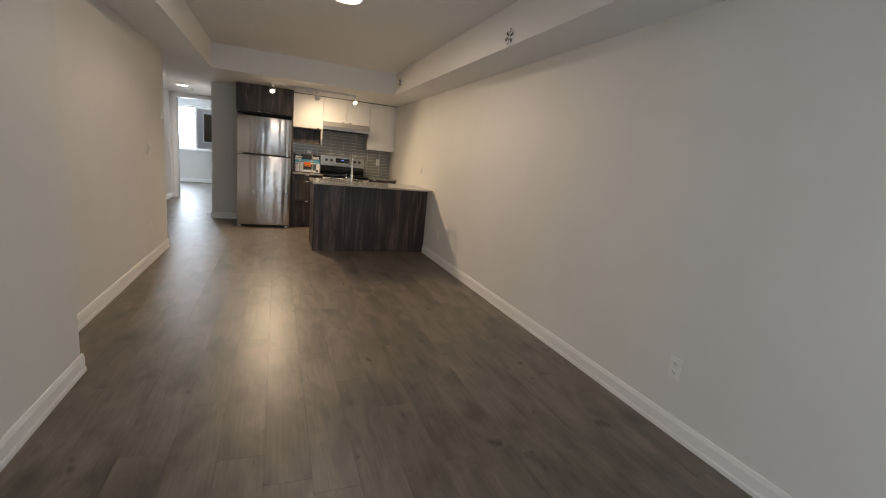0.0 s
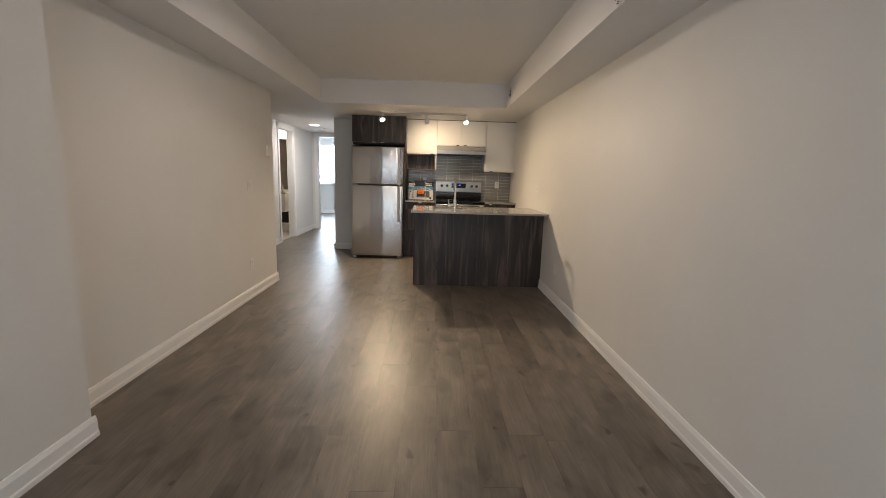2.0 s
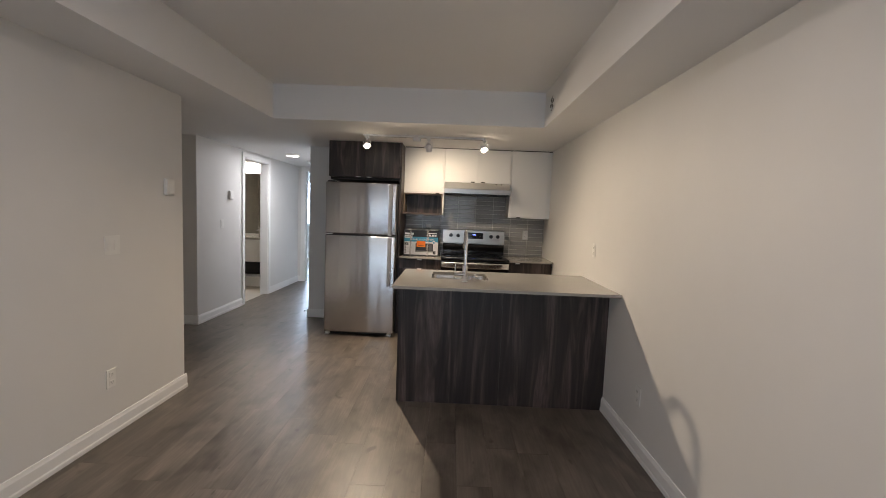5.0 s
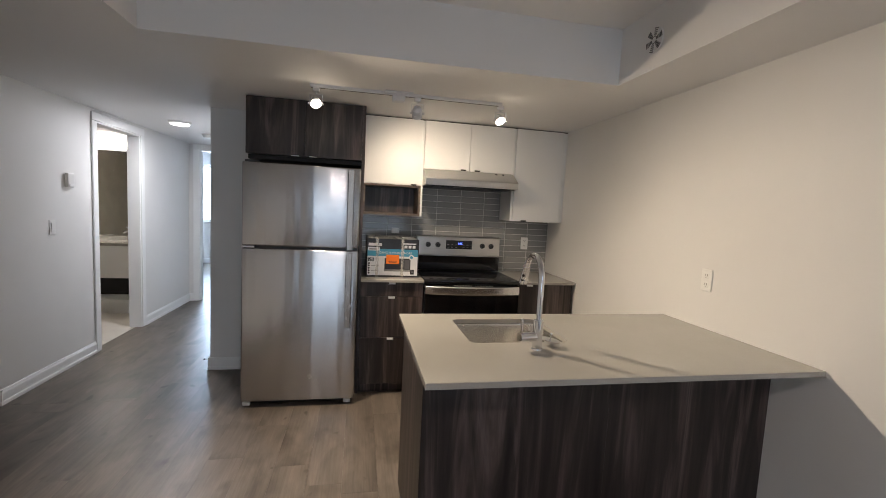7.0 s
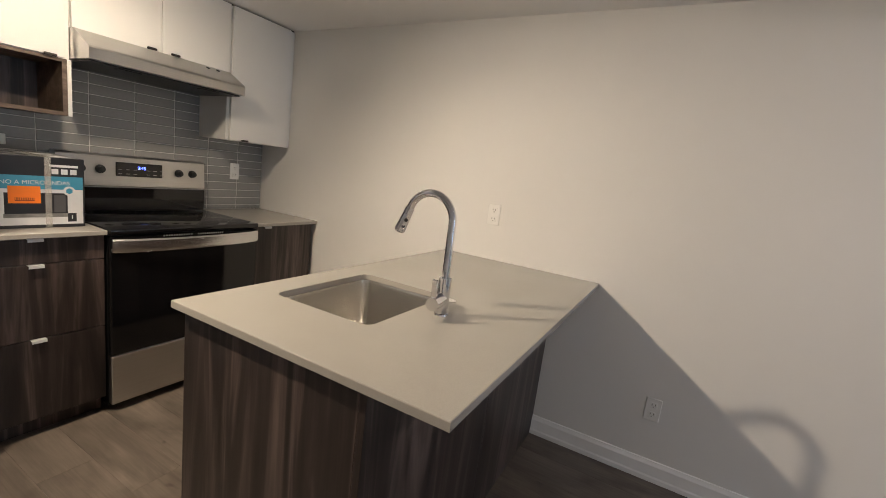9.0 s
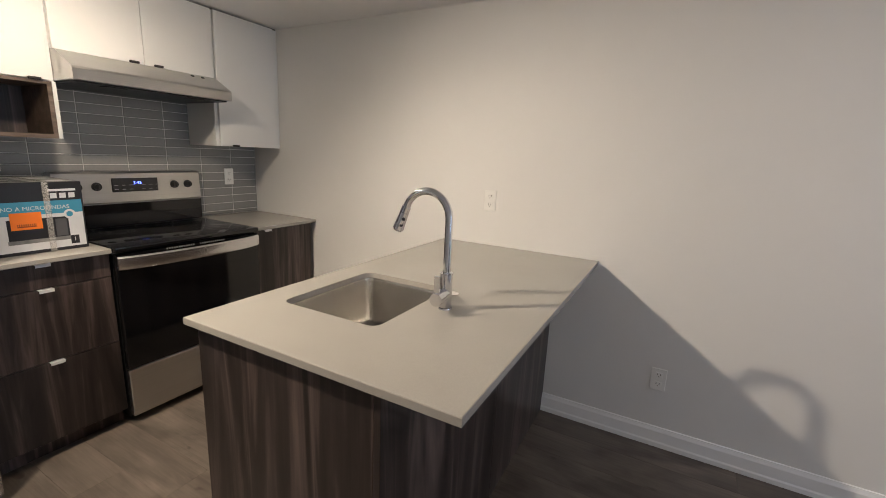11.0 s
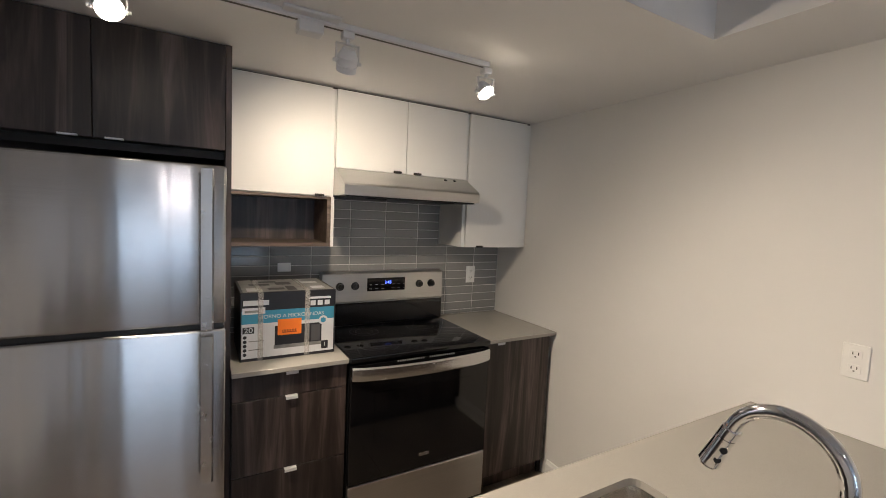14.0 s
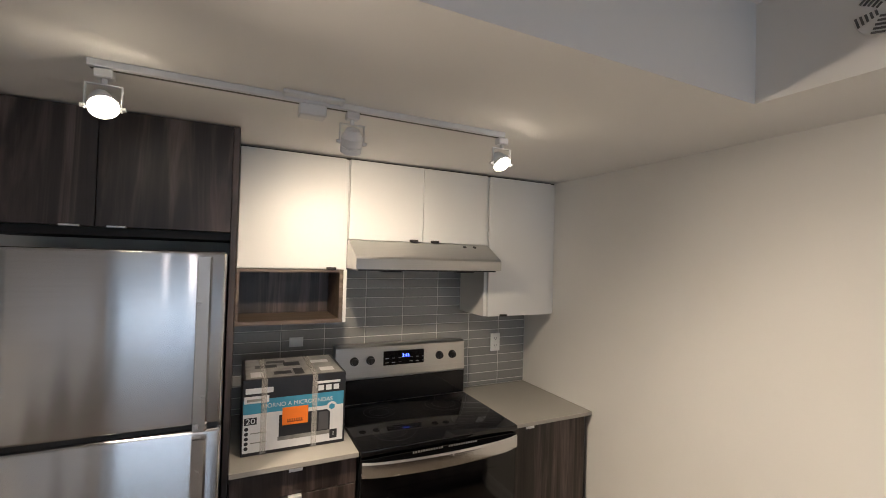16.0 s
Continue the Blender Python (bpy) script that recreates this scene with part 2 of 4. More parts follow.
# ---- mesh helpers ----
def box(bm, x0, x1, y0, y1, z0, z1, bevel=0.0, seg=1):
    vs = [bm.verts.new((x, y, z)) for z in (z0, z1) for y in (y0, y1) for x in (x0, x1)]
    fs = [bm.faces.new([vs[i] for i in q]) for q in ((0, 2, 3, 1), (4, 5, 7, 6), (0, 1, 5, 4), (2, 6, 7, 3), (0, 4, 6, 2), (1, 3, 7, 5))]
    if bevel:
        bmesh.ops.bevel(bm, geom=list({e for f in fs for e in f.edges}), offset=bevel, segments=seg, affect="EDGES", profile=0.5)
    return bm


def boxes(*dims, bevel=0.0, seg=1):
    bm = bmesh.new()
    for d in dims:
        box(bm, *d, bevel=bevel, seg=seg)
    return bm


def disc(bm, centre, axis, r0, r1, depth, seg=28):
    """A round piece from centre along axis, its radius going from r0 to r1."""
    m = Matrix.Translation(centre) @ Vector(axis).to_track_quat("Z", "Y").to_matrix().to_4x4() @ Matrix.Translation((0, 0, depth / 2))
    bmesh.ops.create_cone(bm, cap_ends=True, segments=seg, radius1=r0, radius2=r1, depth=depth, matrix=m)
    return bm


def rod(*args, **kw):
    return disc(bmesh.new(), *args, **kw)


def tube(bm, points, radius, seg=14):
    """A round bar swept along points."""
    rings = []
    pts = [Vector(p) for p in points]
    for i, p in enumerate(pts):
        way = (pts[min(i + 1, len(pts) - 1)] - pts[max(i - 1, 0)]).normalized()
        side = way.orthogonal().normalized() if i == 0 else (side - way * side.dot(way)).normalized()
        up = way.cross(side)
        rings.append([bm.verts.new(p + radius * (math.cos(a) * side + math.sin(a) * up)) for a in (2 * math.pi * k / seg for k in range(seg))])
    for a, c in zip(rings, rings[1:]):
        for k in range(seg):
            bm.faces.new((a[k], a[(k + 1) % seg], c[(k + 1) % seg], c[k]))
    bm.faces.new(rings[0][::-1])
    bm.faces.new(rings[-1])
    return bm


def extruded(profile, axis, a, c):
    """A closed profile drawn in the two other axes, carried along axis from a to c."""
    bm = bmesh.new()

    def at(p, s):
        v = list(p)
        v.insert(axis, s)
        return bm.verts.new(v)
    r0, r1 = [at(p, a) for p in profile], [at(p, c) for p in profile]
    k = len(profile)
    for i in range(k):
        bm.faces.new((r0[i], r0[(i + 1) % k], r1[(i + 1) % k], r1[i]))
    bm.faces.new(r0[::-1])
    bm.faces.new(r1)
    bmesh.ops.recalc_face_normals(bm, faces=bm.faces)
    return bm


def mesh_of(name, bm, mat, smooth=False):
    me = bpy.data.meshes.new(name)
    bmesh.ops.recalc_face_normals(bm, faces=bm.faces)
    bm.to_mesh(me)
    bm.free()
    me.materials.append(mat)
    if smooth:
        me.shade_smooth()
        me.set_sharp_from_angle(angle=radians(35))
    return me


def part(name, bm, mat, parent, label="", smooth=False):
    ob = new(name, mesh_of(name, bm, mat, smooth))
    if parent is not None:
        ob.parent = parent
        ob.matrix_parent_inverse = Matrix.Translation(-parent.matrix_basis.translation) if parent.parent is None else Matrix.Identity(4)
    return tagged(ob, label)


def thing(name, base, label, category, group="", kind=""):
    ob = new(name)
    ob.empty_display_size = 0.1
    ob.location = base
    return tagged(ob, label, category, group, kind)


def structure(name, bm, mat, label, category):
    return tagged(part(name, bm, mat, None), label, category, "", "structure")


def lettering(name, words, size, mat, m, parent, squeeze=1.0):
    """Flat raised words in the built-in font, as a mesh."""
    cu = bpy.data.curves.new(name, "FONT")
    cu.body, cu.size, cu.extrude, cu.align_x, cu.align_y = words, size, 0.0003, "CENTER", "CENTER"
    tmp = new(name + "_tmp", cu)
    bpy.context.view_layer.update()
    me = bpy.data.meshes.new_from_object(tmp.evaluated_get(bpy.context.evaluated_depsgraph_get()))
    bpy.data.objects.remove(tmp)
    me.transform(m @ Matrix.Diagonal((squeeze, 1, 1, 1)))
    me.materials.clear()
    me.materials.append(mat)
    ob = new(name, me)
    ob.parent = parent
    ob.matrix_parent_inverse = Matrix.Translation(-parent.matrix_basis.translation)
    return ob

# ---- structure ----
EAST, WEST, JOG, NORTH, SOUTH = 2.40, -0.80, -0.572, 8.93, -0.60
LOW, HIGH = 2.205, 2.505
TOP = 2.70
structure("floor", boxes((-3.8, 2.6, -1.5, 15.8, -0.15, -0.004)), SLAB, "grey-brown wood-look plank floor", "floor")
structure("floor_bath", boxes((-3.4, -1.79, 9.3, 11.45, -0.003, 0.002)), BATH_TILE, "pale beige bathroom tile floor", "floor")
structure("wall_east", boxes((EAST, EAST + 0.12, SOUTH - 0.12, NORTH + 0.12, -0.1, TOP)), WALL, "long plain white painted wall", "wall")
wall_north = structure("wall_north", boxes((-0.61, EAST, NORTH, NORTH + 0.12, -0.1, TOP)), WALL, "white kitchen wall with grey tiled backsplash", "wall")
structure("wall_west", boxes((WEST - 0.12, WEST, 3.46, 6.62, -0.1, TOP)), WALL, "white painted living room side wall", "wall")
structure("wall_west_jog", boxes((WEST - 0.12, JOG, SOUTH, 3.46, -0.1, TOP)), WALL, "white painted wall that steps into the room", "wall")
structure("wall_alcove_south", boxes((-2.6, WEST - 0.12, 6.50, 6.62, -0.1, TOP)), WALL, "white painted wall of the side alcove", "wall")
structure("wall_alcove_west", boxes((-2.72, -2.6, 6.50, 8.465, -0.1, TOP)), WALL, "white painted end wall of the alcove", "wall")
structure("wall_alcove_north", boxes((-2.6, -1.73, 8.345, 8.465, -0.1, TOP)), WALL, "white painted wall beside the hallway", "wall")
structure("wall_hall_west", boxes((-1.85, -1.73, 8.465, 9.48, -0.1, TOP), (-1.85, -1.73, 10.27, 11.63, -0.1, TOP), (-1.85, -1.73, 9.48, 10.27, 2.10, TOP)), WALL, "white hallway wall with the bathroom doorway", "wall")
structure("wall_hall_east", boxes((-0.61, -0.49, NORTH + 0.12, 11.63, -0.1, TOP)), WALL, "white painted hallway wall", "wall")
structure("wall_hall_end", boxes((-3.7, -1.60, 11.63, 11.75, -0.1, TOP), (-0.68, 0.42, 11.63, 11.75, -0.1, TOP), (-1.60, -0.68, 11.63, 11.75, 2.13, TOP)), WALL, "white wall with the bedroom doorway", "wall")
structure("wall_bath", boxes((-3.4, -1.85, 11.45, 11.63, -0.1, TOP)), WALL, "white painted bathroom walls", "wall")
structure("wall_bath_south", boxes((-3.4, -1.85, 9.18, 9.30, -0.1, TOP), (-3.52, -3.4, 8.465, 11.63, -0.1, TOP)), BATH_WALL, "taupe tiled bathroom wall seen in the mirror", "wall")
structure("wall_bedroom_sides", boxes((-3.7, -3.6, 11.75, 15.6, -0.1, TOP), (0.30, 0.42, 11.75, 15.6, -0.1, TOP)), WALL, "white painted bedroom walls", "wall")
BW = (-3.1, -1.0, 0.95, 2.20)
structure("wall_bedroom_north", boxes((-3.7, BW[0], 15.6, 15.8, -0.1, TOP), (BW[1], 0.42, 15.6, 15.8, -0.1, TOP), (BW[0], BW[1], 15.6, 15.8, -0.1, BW[2]), (BW[0], BW[1], 15.6, 15.8, BW[3], TOP)), WALL, "white bedroom wall with a wide window", "wall")
PW = (-0.10, 2.0, 0.05, 2.10)
structure("wall_south", boxes((JOG - 0.4, PW[0], SOUTH - 0.12, SOUTH, -0.1, TOP), (PW[1], EAST, SOUTH - 0.12, SOUTH, -0.1, TOP), (PW[0], PW[1], SOUTH - 0.12, SOUTH, -0.1, PW[2]), (PW[0], PW[1], SOUTH - 0.12, SOUTH, PW[3], TOP)), WALL, "white wall with a glazed patio door", "wall")
structure("ceiling", boxes((-3.7, -0.40, SOUTH, 11.75, LOW, 2.8), (2.0, EAST + 0.1, SOUTH, 11.75, LOW, 2.8), (-0.40, 2.0, 7.285, 11.75, LOW, 2.8), (-0.40, 2.0, SOUTH, 7.285, HIGH, 2.8)), CEIL, "white ceiling with a raised tray and dropped edges", "ceiling")
structure("ceiling_bedroom", boxes((-3.7, 0.42, 11.752, 15.8, HIGH, 2.8)), CEIL, "white bedroom ceiling", "ceiling")

# outside
structure("ground", boxes((-400, 400, -400, 400, -3.4, -3.2)), GROUND, "dull green ground outside the windows", "ground")
far = thing("apartment_building", (-1.0, 27, -3.2), "pale neighbouring building with dark windows beyond the bedroom", "building")
part("wall", boxes((-14, 10, 27, 36, -3.2, 6.5)), FACADE, far)
part("roof", boxes((-14.3, 10.3, 26.7, 36.3, 6.5, 6.8)), FRAME_DARK, far)
for i in range(9):
    for k in range(3):
        x, z = -13.0 + i * 2.45, -1.75 + k * 2.9
        w = part("window", boxes((x, x + 1.0, 26.95, 26.999, z, z + 1.4)), BLACK_GLASS, far)
        part("frame", boxes((x - 0.06, x + 1.06, 26.93, 26.998, z + 1.401, z + 1.46), (x - 0.06, x + 1.06, 26.90, 26.998, z - 0.06, z - 0.001), (x - 0.06, x - 0.001, 26.93, 26.998, z, z + 1.4), (x + 1.001, x + 1.06, 26.93, 26.998, z, z + 1.4)), TRIM, w)


def baseboard(axis, wall, side, a, c):
    """A run along axis on the wall's face; side is the way that the face looks."""
    prof = [(0, 0), (0.017, 0), (0.017, 0.022), (0.0125, 0.03), (0.0125, 0.082), (0.009, 0.092), (0.006, 0.104), (0, 0.106)]
    pts = [(wall + side * o, z + 0.0005) for o, z in prof]
    structure("baseboard", extruded(pts, axis, a, c), TRIM, "white moulded baseboard along the wall", "baseboard")


baseboard(1, EAST, -1, SOUTH, 6.553)
baseboard(1, EAST, -1, 7.225, 8.30)
baseboard(1, WEST, 1, 3.477, 6.637)
baseboard(0, 6.62, 1, -2.6, WEST)
baseboard(1, JOG, 1, SOUTH, 3.477)
baseboard(0, 3.46, 1, WEST, JOG)
baseboard(0, 8.345, -1, -2.6, -1.713)
baseboard(1, -1.73, 1, 8.345, 9.407)
baseboard(1, -1.73, 1, 10.343, 11.63)
baseboard(0, 11.63, -1, -1.73, -1.675)
baseboard(0, NORTH, -1, -0.627, -0.205)
baseboard(1, -0.61, -1, NORTH, 11.63)
baseboard(0, 15.6, -1, -3.6, 0.3)


def casing(name, axis, a, c, top, face, side, depth, label):
    """Jamb lining and flat casing round a doorway; axis is the way that the wall runs."""
    d = structure(name, bmesh.new(), TRIM, label, "door frame")
    w = 0.072

    def put(nm, u0, u1, v0, v1, z0, z1):
        q = (u0, u1, *sorted((v0, v1)), z0, z1) if axis == 0 else (*sorted((v0, v1)), u0, u1, z0, z1)
        part(nm, boxes(q, bevel=0.003), TRIM, d)
    f0, f1 = face - side * 0.0, face + side * 0.016
    for s, u in ((-1, a), (1, c)):
        put("casing", min(u, u + s * w), max(u, u + s * w), f0 + side * 0.001, f1, 0.002, top - 0.002)
        put("jamb", min(u, u - s * 0.014), max(u, u - s * 0.014), face + side * 0.004, face - side * depth, 0.002, top - 0.016)
    put("casing", a - w, c + w, f0 + side * 0.001, f1 + side * 0.001, top, min(top + w, LOW - 0.003))
    put("jamb", a, c, face + side * 0.003, face - side * depth, top - 0.014, top)
    return d


casing("door_1", 1, 9.48, 10.27, 2.10, -1.73, 1, 0.12, "white casing of the open bathroom doorway")
casing("door_2", 0, -1.60, -0.68, 2.13, 11.63, -1, 0.12, "white casing of the open bedroom doorway")


def window(name, x0, x1, z0, z1, y, uprights, rails, mat, label, t=0.05):
    """A framed window in a wall that runs along x, with a pane in every field."""
    w = structure(name, boxes((x0, x1, y, y + 0.06, z0, z0 + t), (x0, x1, y, y + 0.06, z1 - t, z1), (x0, x0 + t, y, y + 0.06, z0 + t, z1 - t), (x1 - t, x1, y, y + 0.06, z0 + t, z1 - t)), mat, label, "window")
    xs = [x0 + t, *uprights, x1 - t]
    for u in uprights:
        part("mullion", boxes((u - t / 2, u + t / 2, y + 0.004, y + 0.056, z0 + t, z1 - t), bevel=0.004), mat, w)
    for i, (a, c) in enumerate(zip(xs, xs[1:])):
        a, c = a + (t / 2 if i else 0), c - (t / 2 if i < len(uprights) else 0)
        for r in rails:
            part("rail", boxes((a, c, y + 0.006, y + 0.054, r - t / 2, r + t / 2), bevel=0.004), mat, w)
        p = part("pane", boxes((a, c, y + 0.027, y + 0.033, z0 + t, z1 - t)), GLASS, w)
        p.visible_shadow = False
    return w


w = window("window_1", *BW, 15.70, (-1.86,), (), TRIM, "white framed bedroom window, bright with daylight")
part("window_sill", boxes((BW[0] - 0.03, BW[1] + 0.03, 15.56, 15.70, BW[2] - 0.03, BW[2] + 0.001), bevel=0.004), TRIM, w)
window("window_2", *PW, SOUTH - 0.10, (0.62, 1.32), (0.55, 1.1, 1.6), FRAME_DARK, "tall dark framed glazed patio door", 0.07)


# ---- fixtures on walls and ceilings ----
def plate(name, kind, at, facing, label, w=0.07, h=0.115):
    """A wall plate centred at a point; facing is the wall's outward way along x or y."""
    d = thing(name, at, label, "switch" if "switch" in kind else "outlet")
    x, y, z = at
    fx, fy = facing

    def put(nm, bmd, mat, parent, bev=0.0):
        u0, u1, o0, o1, z0, z1 = bmd
        if fx:
            q = (*sorted((x + fx * o0, x + fx * o1)), y + u0, y + u1, z + z0, z + z1)
        else:
            q = (x + u0, x + u1, *sorted((y + fy * o0, y + fy * o1)), z + z0, z + z1)
        return part(nm, boxes(q, bevel=bev), mat, parent)
    body = put("cover_plate", (-w / 2, w / 2, 0.0005, 0.006, -h / 2, h / 2), PLASTIC, d, 0.002)
    if kind == "outlet":
        for s in (-1, 1):
            face = put("socket", (-0.017, 0.017, 0.006, 0.0085, s * 0.024 - 0.014, s * 0.024 + 0.014), PLASTIC, d, 0.001)
            for u in (-0.007, 0.007):
                put("slot", (u - 0.0013, u + 0.0013, 0.0086, 0.0092, s * 0.024 - 0.002, s * 0.024 + 0.008), SLOT, face)
            put("slot", (-0.0022, 0.0022, 0.0086, 0.0092, s * 0.024 - 0.010, s * 0.024 - 0.006), SLOT, face)
    elif kind == "switch":
        put("rocker", (-0.016, 0.016, 0.006, 0.010, -0.032, 0.032), PLASTIC, d, 0.0015)
    elif kind == "double switch":
        for s in (-1, 1):
            put("rocker", (s * 0.023 - 0.016, s * 0.023 + 0.016, 0.006, 0.010, -0.032, 0.032), PLASTIC, d, 0.0015)
    return d


plate("wall_outlet", "outlet", (EAST, 2.285, 0.36), (-1, 0), "white double wall outlet low on the wall")
plate("wall_outlet", "outlet", (EAST, 5.99, 0.362), (-1, 0), "white double wall outlet low beside the peninsula")
plate("wall_outlet", "outlet", (EAST, 6.955, 1.168), (-1, 0), "white double wall outlet above the peninsula counter")
plate("wall_outlet", "outlet", (2.168, NORTH - 0.012, 1.186), (0, -1), "white wall outlet on the grey backsplash tile")
plate("wall_outlet", "outlet", (WEST, 5.91, 0.352), (1, 0), "white wall outlet low on the living room wall")
plate("light_switch", "double switch", (WEST, 5.945, 1.156), (1, 0), "white double light switch on the living room wall", 0.115)
plate("light_switch", "switch", (-1.73, 8.89, 1.179), (1, 0), "white light switch on the hallway wall")
plate("wall_outlet", "blank", (0.93, NORTH - 0.012, 1.26), (0, -1), "grey outlet cover on the dark backsplash tile", 0.07, 0.05)


def thermostat(at, label):
    d = thing("thermostat", at, label, "thermostat")
    x, y, z = at
    part("body", boxes((x, x + 0.028, y - 0.042, y + 0.042, z - 0.058, z + 0.058), bevel=0.006, seg=2), PLASTIC, d)
    part("lower_lip", boxes((x + 0.028, x + 0.033, y - 0.03, y + 0.03, z - 0.05, z - 0.03), bevel=0.002), PLASTIC, d)


thermostat((-1.729, 9.09, 1.553), "small white thermostat box on the hallway wall")
thermostat((WEST + 0.001, 6.45, 1.53), "small white thermostat near the wall end")


def round_vent(y, z, r):
    d = thing("wall_vent", (2.0, y, z), "round white vent with six slotted spokes on the ceiling step", "vent")
    part("face", rod((1.9995, y, z), (-1, 0, 0), r, r * 0.96, 0.006, seg=36), CEIL, d)
    for k in range(6):
        a = k * math.pi / 3 + 0.26
        for i in range(5):
            q = r * (0.28 + 0.15 * i)
            half = 0.17 * q + 0.004
            bm = boxes((1.991, 1.9933, -half, half, -r * 0.036, r * 0.036))
            bm.transform(Matrix.Translation((0, y, z)) @ Matrix.Rotation(a, 4, "X") @ Matrix.Translation((0, 0, q)))
            part("slot", bm, VENT_DARK, d)


round_vent(7.0, 2.345, 0.062)
round_vent(3.855, 2.27, 0.062)


def ceiling_disc(name, x, y, z, r, glow, label):
    d = thing(name, (x, y, z), label, "ceiling light")
    part("trim_ring", disc(rod((x, y, z - 0.001), (0, 0, -1), r + 0.018, r + 0.012, 0.016, seg=48), (x, y, z - 0.017), (0, 0, -1), r + 0.012, r + 0.004, 0.004, seg=48), PLASTIC, d, smooth=True)
    part("diffuser", rod((x, y, z - 0.021), (0, 0, -1), r, r * 0.9, 0.010, seg=48), glow, d, "glowing round diffuser", True)


ceiling_disc("ceiling_light", 0.88, 4.50, HIGH, 0.115, DISC_ON, "round flush ceiling light, switched on, living room")
ceiling_disc("ceiling_light", -1.17, 9.82, LOW, 0.085, HALL_ON, "round flush ceiling light, switched on, hallway")


def detector(x, y, z, label):
    d = thing("smoke_detector", (x, y, z), label, "smoke detector")
    part("base", rod((x, y, z - 0.0005), (0, 0, -1), 0.066, 0.066, 0.012, seg=36), PLASTIC, d, smooth=True)
    part("cap", rod((x, y, z - 0.0125), (0, 0, -1), 0.060, 0.045, 0.026, seg=36), PLASTIC, d, smooth=True)


detector(-1.16, 10.6, LOW, "white round smoke detector on the hall ceiling")
detector(0.29, 4.39, HIGH, "white round smoke detector on the tray ceiling")

d = thing("door_stop", (-0.627, 9.05, 0.055), "small grey door stop on the baseboard", "door stop")
part("spring", tube(bmesh.new(), [(-0.626, 9.05, 0.05), (-0.66, 9.05, 0.05), (-0.69, 9.05, 0.047)], 0.005, 8), SATIN, d)
part("tip", rod((-0.69, 9.05, 0.047), (-1, 0, 0), 0.008, 0.007, 0.012, seg=12), BLACK, d)

# ---- track light ----
d = thing("track_light", (0.9, SPOT_Y, LOW), "white ceiling track with three lit spot heads", "track light")
part("track", boxes((0.28, 1.53, SPOT_Y - 0.018, SPOT_Y + 0.018, LOW - 0.020, LOW - 0.0005), bevel=0.002), LAMP_WHITE, d)
part("track_slot", boxes((0.285, 1.525, SPOT_Y - 0.006, SPOT_Y + 0.006, LOW - 0.0208, LOW - 0.0204)), SLOT, d)
part("canopy_plate", boxes((0.74, 0.92, SPOT_Y - 0.055, SPOT_Y - 0.0185, LOW - 0.012, LOW - 0.0006), bevel=0.003), LAMP_WHITE, d)
part("feed_box", boxes((0.79, 0.87, SPOT_Y - 0.026, SPOT_Y + 0.026, LOW - 0.058, LOW - 0.021), bevel=0.004), LAMP_WHITE, d)
for x, aim, lit in ((0.315, (0.28, -0.55, -0.78), True), (0.955, (0.07, 0.60, -0.80), False), (1.525, (0.30, -0.5, -0.8), True)):
    aim = Vector(aim).normalized()
    c = Vector((x, SPOT_Y, SPOT_Z + 0.005))
    head = part("adapter", boxes((x - 0.02, x + 0.02, SPOT_Y - 0.017, SPOT_Y + 0.017, LOW - 0.045, LOW - 0.0215), bevel=0.003), LAMP_WHITE, d)
    part("stem", rod((x, SPOT_Y, LOW - 0.045), (0, 0, -1), 0.007, 0.007, 0.014, seg=12), LAMP_WHITE, head)
    part("yoke", boxes((x - 0.040, x + 0.040, SPOT_Y - 0.006, SPOT_Y + 0.006, LOW - 0.062, LOW - 0.059), (x - 0.040, x - 0.037, SPOT_Y - 0.006, SPOT_Y + 0.006, SPOT_Z - 0.005, LOW - 0.062), (x + 0.037, x + 0.040, SPOT_Y - 0.006, SPOT_Y + 0.006, SPOT_Z - 0.005, LOW - 0.062)), LAMP_WHITE, head)
    for s in (-1, 1):
        part("pivot_screw", rod((x + s * 0.034, SPOT_Y, SPOT_Z + 0.002), (s, 0, 0), 0.006, 0.006, 0.014, seg=12), LAMP_WHITE, head)
    back = c - aim * 0.042
    if lit:
        part("shade", disc(rod(back, aim, 0.020, 0.033, 0.03), back + aim * 0.03, aim, 0.033, 0.034, 0.012), LAMP_WHITE, head, "short white metal lamp shade", True)
        bm = rod(back + aim * 0.043, aim, 0.030, 0.033, 0.008)
        disc(bm, back + aim * 0.051, aim, 0.033, 0.018, 0.012)
        bulb = part("bulb", bm, BULB_ON, head, "glowing warm spot bulb", True)
        bulb.visible_shadow = False
    else:
        bm = rod(back, aim, 0.020, 0.033, 0.025)
        disc(bm, back + aim * 0.025, aim, 0.034, 0.034, 0.028)
        disc(bm, back + aim * 0.055, aim, 0.034, 0.034, 0.020)
        part("shade", bm, LAMP_WHITE, head, "white cylindrical lamp shade", True)
        part("bulb", rod(back + aim * 0.0755, aim, 0.028, 0.028, 0.001), BULB_ON, head, "glowing bulb face aimed at the cabinets", True)

# ---- kitchen ----
def pull(x, y, z, parent, mat=PULL, w=0.05):
    """An edge pull: a small bent tab over the top of a front."""
    part("pull", boxes((x - w / 2, x + w / 2, y - 0.016, y + 0.012, z - 0.001, z + 0.0015), (x - w / 2, x + w / 2, y - 0.016, y - 0.013, z - 0.011, z - 0.001)), mat, parent, "small metal edge pull")


